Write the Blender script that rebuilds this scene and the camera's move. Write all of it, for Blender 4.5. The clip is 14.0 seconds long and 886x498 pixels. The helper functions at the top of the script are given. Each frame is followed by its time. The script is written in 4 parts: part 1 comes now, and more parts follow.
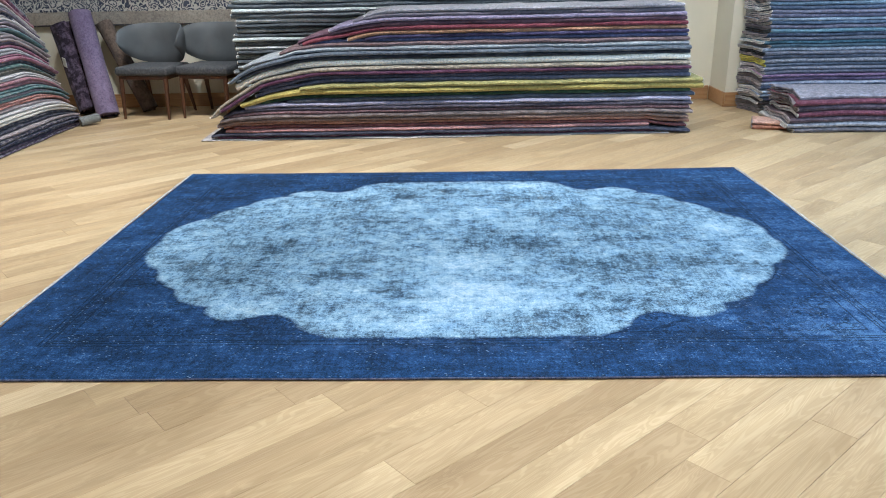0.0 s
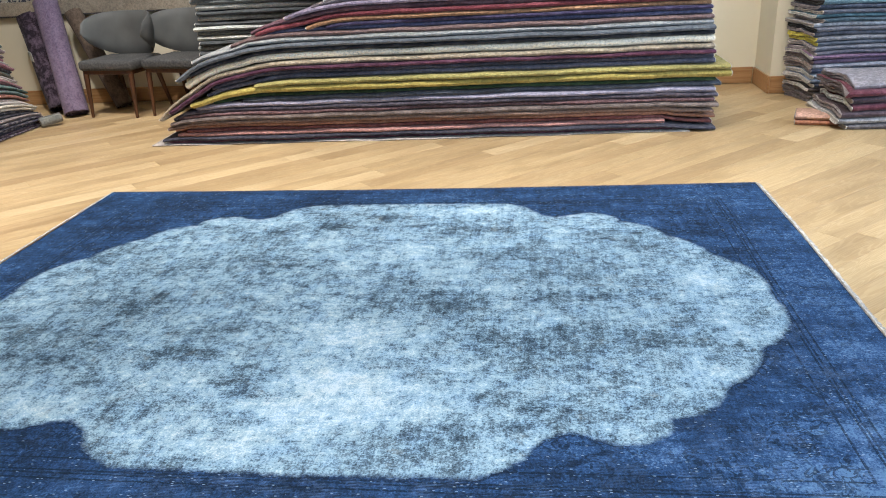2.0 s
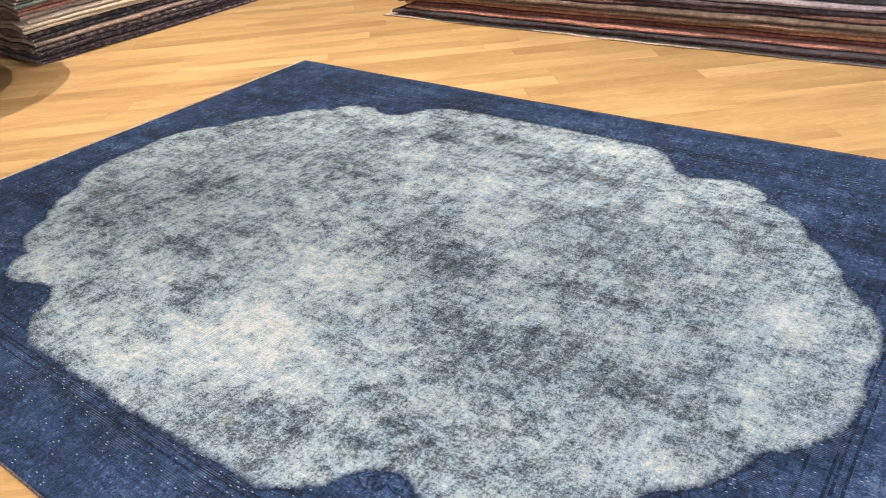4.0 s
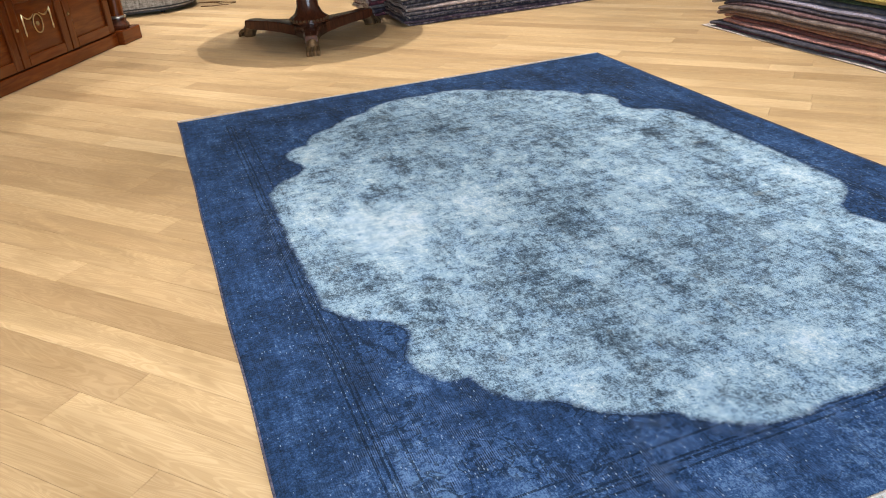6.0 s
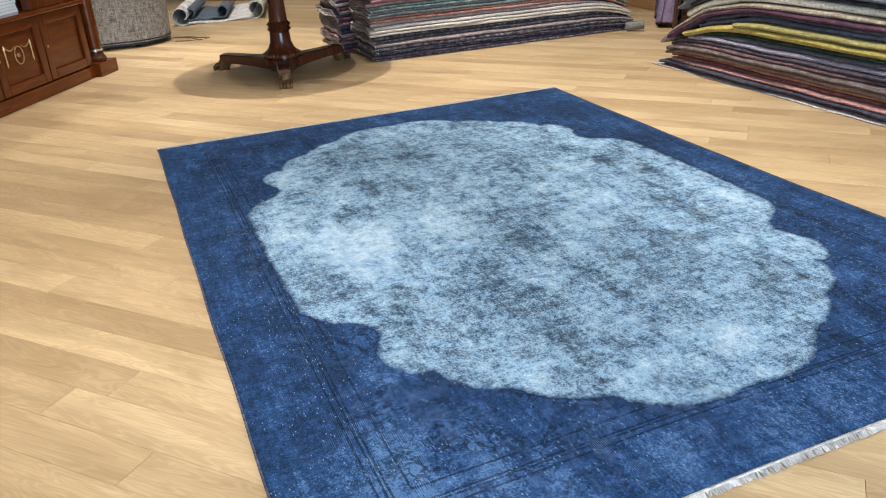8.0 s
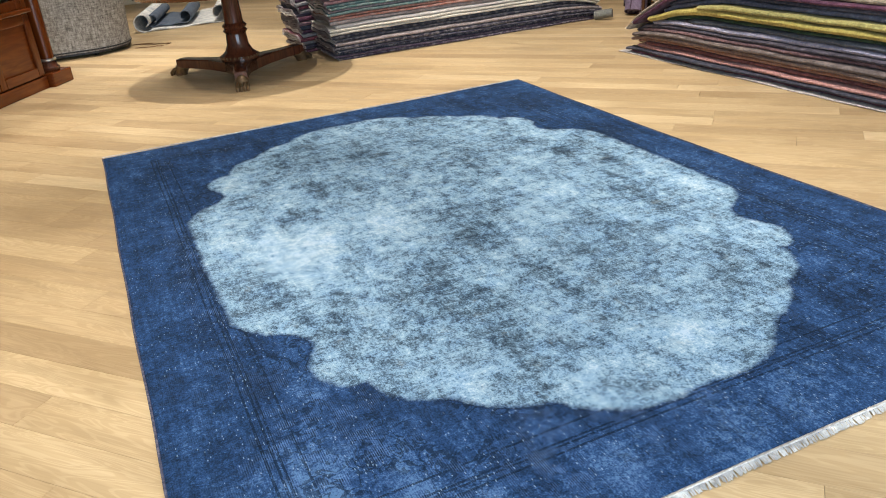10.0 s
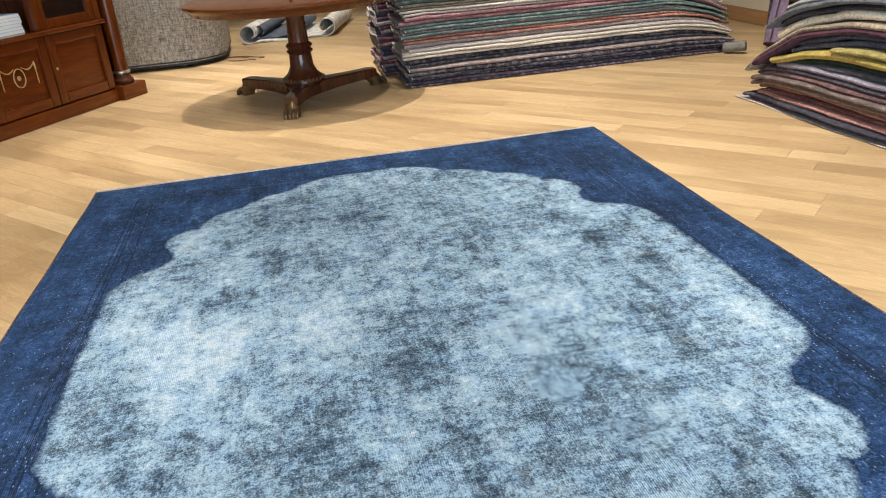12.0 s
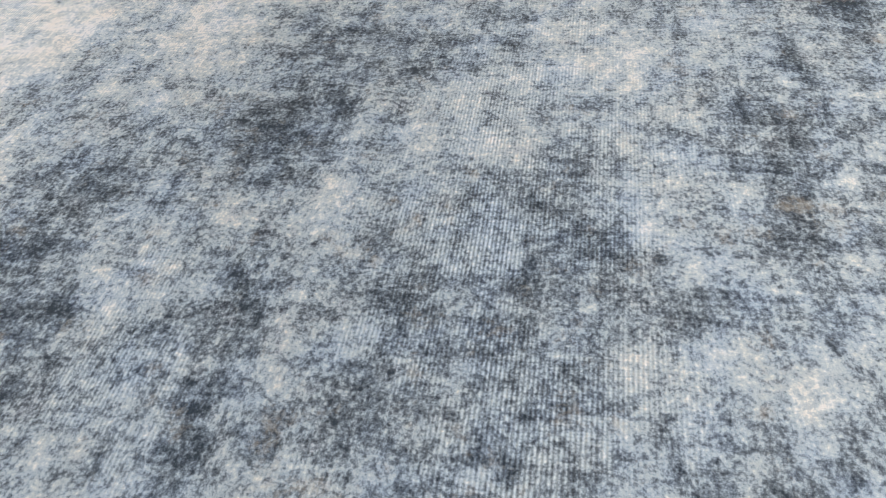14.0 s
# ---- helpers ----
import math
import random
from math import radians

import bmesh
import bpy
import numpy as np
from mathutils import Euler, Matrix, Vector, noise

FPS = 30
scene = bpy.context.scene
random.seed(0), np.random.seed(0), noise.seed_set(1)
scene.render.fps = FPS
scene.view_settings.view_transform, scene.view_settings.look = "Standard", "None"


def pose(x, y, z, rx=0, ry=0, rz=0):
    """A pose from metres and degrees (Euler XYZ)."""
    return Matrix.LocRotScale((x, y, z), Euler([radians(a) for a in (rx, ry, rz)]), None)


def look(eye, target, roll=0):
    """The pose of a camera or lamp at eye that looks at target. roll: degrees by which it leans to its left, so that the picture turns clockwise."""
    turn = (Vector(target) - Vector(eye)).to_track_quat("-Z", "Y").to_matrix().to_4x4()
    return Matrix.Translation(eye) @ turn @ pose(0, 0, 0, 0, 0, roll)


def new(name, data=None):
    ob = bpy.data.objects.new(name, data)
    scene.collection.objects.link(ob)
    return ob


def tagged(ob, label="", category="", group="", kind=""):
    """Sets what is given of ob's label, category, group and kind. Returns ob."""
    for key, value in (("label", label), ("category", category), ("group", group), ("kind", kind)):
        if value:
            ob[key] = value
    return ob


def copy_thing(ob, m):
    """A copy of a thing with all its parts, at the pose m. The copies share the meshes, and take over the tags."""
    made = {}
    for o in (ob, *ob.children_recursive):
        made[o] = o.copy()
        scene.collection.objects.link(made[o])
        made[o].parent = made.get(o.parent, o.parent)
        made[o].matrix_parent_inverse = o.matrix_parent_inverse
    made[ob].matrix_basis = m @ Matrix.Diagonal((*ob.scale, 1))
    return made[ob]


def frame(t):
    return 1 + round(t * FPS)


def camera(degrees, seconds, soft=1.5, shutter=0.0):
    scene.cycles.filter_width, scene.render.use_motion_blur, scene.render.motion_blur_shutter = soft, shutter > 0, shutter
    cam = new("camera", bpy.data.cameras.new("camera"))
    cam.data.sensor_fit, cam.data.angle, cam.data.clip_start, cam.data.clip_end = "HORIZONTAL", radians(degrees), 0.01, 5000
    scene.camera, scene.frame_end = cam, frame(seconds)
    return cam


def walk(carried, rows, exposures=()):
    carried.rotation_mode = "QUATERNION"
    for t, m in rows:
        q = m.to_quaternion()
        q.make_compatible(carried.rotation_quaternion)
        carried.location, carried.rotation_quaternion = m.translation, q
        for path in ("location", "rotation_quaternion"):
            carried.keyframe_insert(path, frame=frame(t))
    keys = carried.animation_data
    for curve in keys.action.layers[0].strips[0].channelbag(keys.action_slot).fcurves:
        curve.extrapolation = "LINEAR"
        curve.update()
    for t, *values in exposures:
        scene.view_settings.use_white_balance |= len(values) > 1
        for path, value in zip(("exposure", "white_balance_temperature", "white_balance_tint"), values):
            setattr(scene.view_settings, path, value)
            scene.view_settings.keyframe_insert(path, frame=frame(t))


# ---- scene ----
cam = camera(60.3, 14.0, 1.0)
PATH = [
    (0, (1.995, -2.492, 1.438), (1.947, -0.619, 0.739), -1.1),
    (0.5, (2.013, -2.146, 1.432), (1.982, -0.304, 0.653), -1.2),
    (1, (2.206, -1.87, 1.414), (2.128, -0.039, 0.614), -2.9),
    (1.5, (2.487, -1.664, 1.452), (2.302, 0.171, 0.678), -3.1),
    (2, (2.744, -1.444, 1.457), (2.493, 0.385, 0.689), -3.3),
    (2.5, (3.085, -1.231, 1.457), (2.826, 0.572, 0.632), -3.4),
    (3, (3.453, -1.035, 1.451), (3.093, 0.7, 0.523), -3.3),
    (3.5, (3.667, -0.708, 1.421), (3.073, 0.922, 0.427), -4.3),
    (4, (3.804, -0.429, 1.442), (2.721, 0.91, 0.427), -4.8),
    (4.2, (3.893, -0.335, 1.449), (2.611, 0.812, 0.429), -5.1),
    (6.5, (5.048, -0.052, 1.445), (3.378, 0.528, 0.509), -3.9),
    (7, (5.112, -0.089, 1.469), (3.446, 0.536, 0.556), -3.6),
    (7.5, (5.166, -0.163, 1.49), (3.499, 0.513, 0.616), -2.7),
    (9.8, (5.153, 0.013, 1.437), (3.474, 0.717, 0.61), -4.1),
    (10, (5.095, 0.089, 1.401), (3.432, 0.792, 0.54), -4.8),
    (10.5, (4.885, 0.292, 1.345), (3.239, 0.987, 0.445), -4.7),
    (11, (4.699, 0.528, 1.347), (3.023, 1.17, 0.464), -4.1),
    (11.5, (4.583, 0.881, 1.347), (2.824, 1.36, 0.524), -4.9),
    (12, (4.453, 1.152, 1.331), (2.653, 1.476, 0.521), -4.6),
    (12.5, (4.266, 1.44, 1.337), (2.5, 1.614, 0.414), -4.7),
    (13, (4.116, 1.765, 1.254), (2.416, 1.659, 0.205), -4.5),
    (13.5, (3.827, 1.906, 1.11), (2.253, 1.549, -0.073), -5.8),
    (13.8, (3.568, 1.931, 0.958), (2.095, 1.551, -0.341), -6.8),
    (14, (3.427, 1.93, 0.829), (2.067, 1.601, -0.6), -6.2),
]
EXPOSURES = [(0.0, -0.18, 5100, 6), (1.0, -0.18, 5200, 4), (1.5, -0.14, 5450, 5), (2.0, -0.11, 5850, 9), (2.5, -0.15, 6150, 11), (3.0, -0.17, 7200, 19), (4.0, -0.18, 8000, 22), (6.5, -0.25, 5950, 12), (7.5, -0.25, 5850, 11), (10.0, -0.23, 6000, 9), (11.0, -0.23, 6100, 11), (12.0, -0.22, 6350, 12), (13.0, -0.26, 6700, 13), (13.5, -0.3, 7500, 23), (14.0, -0.36, 7900, 26)]
walk(cam, [(t, look(eye, target, roll)) for t, eye, target, roll in PATH], EXPOSURES)

# ---------------------------------------------------------------- world and lamps
world = bpy.data.worlds.new("world")
scene.world = world
world.use_nodes = True
wn = world.node_tree.nodes
wsky = wn.new("ShaderNodeTexSky")
wsky.sky_type = "NISHITA"
wsky.sun_disc = False
wsky.sun_elevation, wsky.sun_rotation = radians(40), radians(100)
world.node_tree.links.new(wsky.outputs["Color"], wn["Background"].inputs["Color"])
wn["Background"].inputs["Strength"].default_value = 0.12

CEIL = 5.6
LAMP_POWER = 640.0
# place, what it is turned to, share of the power and cone of each ceiling spot
LAMPS = [((-2.05, 1.30), (-1.95, 1.15, 0), 2.2, 56), ((-2.0, -0.6), (-2.0, -0.5, 0), 0.55, 54), ((0.9, 1.2), (0.9, 1.2, 0), 0.68, 62), ((3.5, 0.2), (3.5, 0.2, 0), 0.68, 66), ((2.4, 2.5), (2.4, 2.5, 0), 0.45, 62),
         ((0.6, 2.4), (0.7, 4.4, 0.4), 1.15, 74), ((2.4, 2.4), (2.4, 4.5, 0.4), 1.0, 74), ((4.4, 2.4), (4.6, 4.6, 0.4), 0.9, 74), ((-0.6, 3.2), (-1.5, 5.3, 0.7), 1.05, 66), ((-0.3, 2.8), (-0.9, 3.4, 0.0), 1.0, 60),
         ((3.4, -1.8), (3.4, -1.8, 0), 1.25, 72), ((1.0, -1.8), (1.0, -1.8, 0), 1.3, 72), ((-2.0, -1.6), (-2.2, -1.2, 0), 0.7, 62), ((5.8, 1.4), (5.8, 1.4, 0), 0.4, 70), ((-4.6, 1.3), (-4.9, 1.3, 0), 2.0, 66), ((-3.8, -1.8), (-3.8, -1.0, 0.3), 0.7, 66)]


def downlight(at, target, k, cone):
    data = bpy.data.lights.new("downlight", "SPOT")
    data.energy, data.color = LAMP_POWER * k, (1.0, 0.90, 0.77)
    data.spot_size, data.spot_blend, data.shadow_soft_size = radians(cone), 0.7, 0.016
    ob = new("downlight_bulb", data)
    ob.matrix_basis = look((*at, CEIL - 0.06), (target[0] + 0.001, *target[1:]))
    return ob


for lamp in LAMPS:
    downlight(*lamp)

window_lamp = bpy.data.lights.new("window_daylight", "AREA")
window_lamp.shape, window_lamp.size, window_lamp.size_y = "RECTANGLE", 5.0, 2.6
window_lamp.energy, window_lamp.color = 540.0, (0.70, 0.85, 1.0)
new("window_daylight", window_lamp).matrix_basis = look((8.35, 1.0, 1.7), (0.0, 1.0, 1.2))


# ---------------------------------------------------------------- materials
def nodes_of(name):
    m = bpy.data.materials.new(name)
    m.use_nodes = True
    t = m.node_tree
    return m, t, t.nodes["Principled BSDF"]


def node(t, kind, **kw):
    n = t.nodes.new(kind)
    for k, v in kw.items():
        if k in ("operation", "blend_type", "data_type", "feature", "attribute_name", "wave_type", "bands_direction", "noise_dimensions", "clamp"):
            setattr(n, k, v)
        else:
            n.inputs[k.replace("_", " ")].default_value = v
    return n


def wire(t, a, out, b, inp):
    t.links.new(a.outputs[out], b.inputs[inp])


def ramp(t, stops):
    n = t.nodes.new("ShaderNodeValToRGB")
    e = n.color_ramp.elements
    while len(e) < len(stops):
        e.new(0.5)
    for el, (p, c) in zip(e, stops):
        el.position, el.color = p, (*c, 1) if len(c) == 3 else c
    return n


def mixer(t, fac, a, b, blend="MIX"):
    """A colour mix; fac, a and b are (node, output) pairs or plain values."""
    n = t.nodes.new("ShaderNodeMix")
    n.data_type, n.blend_type = "RGBA", blend
    for slot, v in ((0, fac), (6, a), (7, b)):
        if isinstance(v, tuple) and hasattr(v[0], "outputs"):
            t.links.new(v[0].outputs[v[1]], n.inputs[slot])
        else:
            n.inputs[slot].default_value = v if not isinstance(v, tuple) else (*v, 1)
    return n


def maths(t, op, a, b=0.0, c=0.0):
    n = t.nodes.new("ShaderNodeMath")
    n.operation = op
    for slot, v in ((0, a), (1, b), (2, c)):
        if isinstance(v, tuple):
            t.links.new(v[0].outputs[v[1]], n.inputs[slot])
        else:
            n.inputs[slot].default_value = v
    return n


def coords(t, scale=(1, 1, 1), rot=0.0, random_shift=False):
    c = t.nodes.new("ShaderNodeTexCoord")
    m = t.nodes.new("ShaderNodeMapping")
    m.inputs["Scale"].default_value = scale
    m.inputs["Rotation"].default_value = (0, 0, rot)
    t.links.new(c.outputs["Object"], m.inputs["Vector"])
    if random_shift:
        info = t.nodes.new("ShaderNodeObjectInfo")
        mul = maths(t, "MULTIPLY", (info, "Random"), 37.0)
        comb = t.nodes.new("ShaderNodeCombineXYZ")
        for i in range(3):
            t.links.new(mul.outputs[0], comb.inputs[i])
        t.links.new(comb.outputs[0], m.inputs["Location"])
    return m


def bump(t, bsdf, height, strength=0.3, distance=0.002):
    b = t.nodes.new("ShaderNodeBump")
    b.inputs["Strength"].default_value, b.inputs["Distance"].default_value = strength, distance
    t.links.new(height[0].outputs[height[1]], b.inputs["Height"])
    t.links.new(b.outputs["Normal"], bsdf.inputs["Normal"])


def lin(r, g, b):
    """sRGB bytes to linear."""
    return tuple(((v / 255 + 0.055) / 1.055) ** 2.4 if v > 10 else v / 3294 for v in (r, g, b))


def oak_material(name, island):
    m, t, p = nodes_of(name)
    if island:
        rnd, out = t.nodes.new("ShaderNodeNewGeometry"), "Random Per Island"
    else:
        rnd, out = t.nodes.new("ShaderNodeObjectInfo"), "Random"
    c = t.nodes.new("ShaderNodeTexCoord")
    shift = maths(t, "MULTIPLY", (rnd, out), 91.0)
    comb = t.nodes.new("ShaderNodeCombineXYZ")
    for i in range(3):
        t.links.new(shift.outputs[0], comb.inputs[i])
    add = t.nodes.new("ShaderNodeVectorMath")
    t.links.new(c.outputs["Object"], add.inputs[0])
    t.links.new(comb.outputs[0], add.inputs[1])

    def stretched(sx, sy, scale, detail=4.0, dist=0.0):
        mp = t.nodes.new("ShaderNodeMapping")
        mp.inputs["Scale"].default_value = (sx, sy, 1)
        t.links.new(add.outputs[0], mp.inputs["Vector"])
        n = node(t, "ShaderNodeTexNoise", Scale=scale, Detail=detail, Distortion=dist)
        t.links.new(mp.outputs[0], n.inputs["Vector"])
        return n

    tone = ramp(t, [(0.0, (0.37, 0.262, 0.146)), (0.14, (0.42, 0.304, 0.172)), (0.4, (0.45, 0.332, 0.190)), (0.6, (0.47, 0.347, 0.198)), (0.85, (0.505, 0.380, 0.222)), (1.0, (0.55, 0.425, 0.262))])
    t.links.new(rnd.outputs[out], tone.inputs[0])
    broad = stretched(0.9, 4.5, 1.5, 3.0, 0.8)
    grain = stretched(2.0, 60.0, 2.2, 6.0, 0.4)
    rings = stretched(0.55, 5.0, 2.4, 2.0, 1.0)
    saw = maths(t, "SINE", (maths(t, "MULTIPLY", (rings, "Fac"), 95.0), 0))
    g1 = ramp(t, [(0.3, (0.78, 0.74, 0.68)), (0.6, (1.06, 1.05, 1.02))])
    wire(t, broad, "Fac", g1, 0)
    g2 = ramp(t, [(0.36, (0.86, 0.83, 0.78)), (0.56, (1.02, 1.02, 1.01))])
    wire(t, grain, "Fac", g2, 0)
    a = mixer(t, 1.0, (tone, 0), (g1, 0), "MULTIPLY")
    b = mixer(t, 0.5, (a, 2), (g2, 0), "MULTIPLY")
    g3 = ramp(t, [(0.0, (0.88, 0.85, 0.80)), (0.6, (1.0, 1.0, 1.0))])
    wire(t, saw, 0, g3, 0)
    k = mixer(t, 0.8, (b, 2), (g3, 0), "MULTIPLY")
    wire(t, k, 2, p, "Base Color")
    rough = ramp(t, [(0.3, (0.36,) * 3), (0.7, (0.5,) * 3)])
    wire(t, broad, "Fac", rough, 0)
    wire(t, rough, 0, p, "Roughness")
    p.inputs["Specular IOR Level"].default_value = 0.4
    bump(t, p, (grain, "Fac"), 0.12, 0.001)
    return m


def fabric(name, base, second=None, pattern=0.35, scale=9.0, bumps=0.5):
    """Worn wool: a base colour broken by faded patches, threads and a second colour."""
    m, t, p = nodes_of(name)
    base = lin(*base)
    grey = sum(base) / 3
    if grey < 0.7:
        base = tuple(0.64 * v + 0.20 * grey for v in base)
    second = lin(*second) if second else tuple(min(1, v * 1.8 + 0.03) for v in base)
    v = coords(t, (1, 1, 1), 0, True)
    patch = node(t, "ShaderNodeTexNoise", Scale=scale, Detail=5.0, Roughness=0.65)
    wire(t, v, 0, patch, "Vector")
    speck = node(t, "ShaderNodeTexNoise", Scale=55.0, Detail=3.0, Roughness=0.7)
    wire(t, v, 0, speck, "Vector")
    wide = node(t, "ShaderNodeTexNoise", Scale=1.7, Detail=2.0)
    wire(t, v, 0, wide, "Vector")
    f = ramp(t, [(0.45, (0, 0, 0)), (0.62, (1, 1, 1))])
    wire(t, patch, "Fac", f, 0)
    fs = maths(t, "MULTIPLY", (f, 0), pattern)
    a = mixer(t, (fs, 0), base, second)
    d = ramp(t, [(0.34, (0.55, 0.55, 0.57)), (0.48, (0.92, 0.92, 0.92)), (0.66, (1.22, 1.21, 1.20))])
    wire(t, speck, "Fac", d, 0)
    b = mixer(t, 0.7, (a, 2), (d, 0), "MULTIPLY")
    w = ramp(t, [(0.3, (0.8, 0.8, 0.82)), (0.7, (1.15, 1.14, 1.12))])
    wire(t, wide, "Fac", w, 0)
    k = mixer(t, 1.0, (b, 2), (w, 0), "MULTIPLY")
    wire(t, k, 2, p, "Base Color")
    p.inputs["Roughness"].default_value = 0.95
    p.inputs["Specular IOR Level"].default_value = 0.12
    p.inputs["Sheen Weight"].default_value = 0.05
    bump(t, p, (speck, "Fac"), bumps, 0.006)
    return m


def plain(name, colour, rough=0.6, metal=0.0, vary=0.12, scale=6.0, bumps=0.08, spec=0.5):
    m, t, p = nodes_of(name)
    v = coords(t)
    n = node(t, "ShaderNodeTexNoise", Scale=scale, Detail=5.0)
    wire(t, v, 0, n, "Vector")
    lo, hi = tuple(c * (1 - vary) for c in colour), tuple(min(1, c * (1 + vary)) for c in colour)
    r = ramp(t, [(0.3, lo), (0.7, hi)])
    wire(t, n, "Fac", r, 0)
    wire(t, r, 0, p, "Base Color")
    p.inputs["Roughness"].default_value, p.inputs["Metallic"].default_value = rough, metal
    p.inputs["Specular IOR Level"].default_value = spec
    fine = node(t, "ShaderNodeTexNoise", Scale=scale * 14, Detail=3.0)
    wire(t, v, 0, fine, "Vector")
    bump(t, p, (fine, "Fac"), bumps, 0.002)
    return m


def polished_wood(name, dark, light, along=(1, 14, 14), rough=0.22):
    m, t, p = nodes_of(name)
    v = coords(t, along, 0, True)
    n = node(t, "ShaderNodeTexNoise", Scale=3.0, Detail=6.0, Distortion=1.2)
    wire(t, v, 0, n, "Vector")
    r = ramp(t, [(0.3, dark), (0.7, light)])
    wire(t, n, "Fac", r, 0)
    wire(t, r, 0, p, "Base Color")
    p.inputs["Roughness"].default_value = rough
    p.inputs["Specular IOR Level"].default_value = 0.35
    p.inputs["Coat Weight"].default_value = 0.18
    p.inputs["Coat Roughness"].default_value = 0.12
    bump(t, p, (n, "Fac"), 0.05, 0.001)
    return m


OAK = oak_material("oak_plank", False)
OAK_FAR = oak_material("oak_boards", True)
SUBFLOOR = plain("subfloor", (0.10, 0.06, 0.03), 0.9)
PAINT = plain("wall_paint", (0.72, 0.66, 0.52), 0.75, vary=0.04, scale=2.0)
CEILING_PAINT = plain("ceiling_paint", (0.8, 0.78, 0.74), 0.85, vary=0.03)
SKIRTING = polished_wood("skirting_oak", (0.32, 0.17, 0.07), (0.45, 0.26, 0.12), rough=0.4)
MAHOGANY = polished_wood("mahogany", (0.076, 0.013, 0.0015), (0.126, 0.028, 0.0031), (1, 9, 9))
MAHOGANY_UP = polished_wood("mahogany_upright", (0.068, 0.012, 0.0015), (0.115, 0.026, 0.0031), (9, 9, 1))
TABLE_WOOD = polished_wood("table_mahogany", (0.062, 0.014, 0.002), (0.112, 0.031, 0.005), (14, 1, 14))
DARK_MAHOGANY = polished_wood("dark_mahogany", (0.035, 0.011, 0.006), (0.10, 0.03, 0.013), (14, 14, 1))
GILT = plain("gilt_brass", (0.62, 0.48, 0.24), 0.35, 1.0, 0.2, 30)
SILVERED = plain("silvered_metal", (0.6, 0.58, 0.54), 0.3, 1.0, 0.15, 30)
BRONZE = plain("worn_bronze", (0.16, 0.10, 0.05), 0.42, 0.7, 0.35, 40)
CREAM = fabric("cream_wool", (205, 198, 185), (235, 230, 220), 0.4, 30)
GREY_FABRIC = plain("grey_chair_leather", (0.104, 0.107, 0.108), 0.55, 0.0, 0.16, 5.0, 0.1, 0.3)
GREY_SEAT = fabric("grey_seat_tweed", (74, 74, 76), (110, 108, 106), 0.4, 60, 0.3)
CHAIR_WOOD = polished_wood("chair_walnut", (0.045, 0.018, 0.009), (0.10, 0.042, 0.019), (14, 14, 1), 0.4)
PAPER = plain("paper_white", (0.78, 0.78, 0.76), 0.7)
BLACK = plain("black_plastic", (0.012, 0.012, 0.013), 0.5)
CABLE = plain("brown_flex", (0.16, 0.09, 0.04), 0.5)
GLASS, gt, gp = nodes_of("cabinet_glass")
gp.inputs["Base Color"].default_value = (0.9, 0.9, 0.9, 1)
gp.inputs["Transmission Weight"].default_value = 1.0
gp.inputs["Roughness"].default_value = 0.03


# ---------------------------------------------------------------- mesh helpers
def finish(bm, name, material, smooth=False):
    me = bpy.data.meshes.new(name)
    bmesh.ops.recalc_face_normals(bm, faces=bm.faces)
    bm.to_mesh(me)
    bm.free()
    if material:
        me.materials.append(material)
    if smooth:
        me.shade_smooth()
        me.set_sharp_from_angle(angle=radians(40))
    return me


def thing(name, m=None, label="", category="", group="", kind=""):
    ob = new(name)
    ob.empty_display_size = 0.1
    if m is not None:
        ob.matrix_basis = m
    return tagged(ob, label, category, group, kind)


def part(name, bm, material, parent, label="", smooth=False, m=None):
    ob = new(name, finish(bm, name, material, smooth))
    if parent is not None:
        ob.parent = parent
    if m is not None:
        ob.matrix_basis = m
    return tagged(ob, label)


def box(bm, x0, x1, y0, y1, z0, z1, bevel=0.0, seg=2):
    vs = [bm.verts.new(p) for p in ((x0, y0, z0), (x1, y0, z0), (x1, y1, z0), (x0, y1, z0), (x0, y0, z1), (x1, y0, z1), (x1, y1, z1), (x0, y1, z1))]
    fs = [bm.faces.new([vs[i] for i in f]) for f in ((3, 2, 1, 0), (4, 5, 6, 7), (0, 1, 5, 4), (1, 2, 6, 5), (2, 3, 7, 6), (3, 0, 4, 7))]
    if bevel:
        es = list({e for f in fs for e in f.edges})
        bmesh.ops.bevel(bm, geom=es, offset=bevel, segments=seg, affect="EDGES", profile=0.5)
    return bm


def boxed(*a, **k):
    return box(bmesh.new(), *a, **k)


def lathe(profile, n=32, bm=None, centre=(0, 0, 0)):
    """A turned shape from (radius, height) pairs."""
    bm = bm or bmesh.new()
    rings = []
    for r, z in profile:
        rings.append([bm.verts.new((centre[0] + r * math.cos(2 * math.pi * i / n), centre[1] + r * math.sin(2 * math.pi * i / n), centre[2] + z)) for i in range(n)])
    for a, b in zip(rings, rings[1:]):
        for i in range(n):
            bm.faces.new((a[i], a[(i + 1) % n], b[(i + 1) % n], b[i]))
    bm.faces.new(rings[0][::-1])
    bm.faces.new(rings[-1])
    return bm


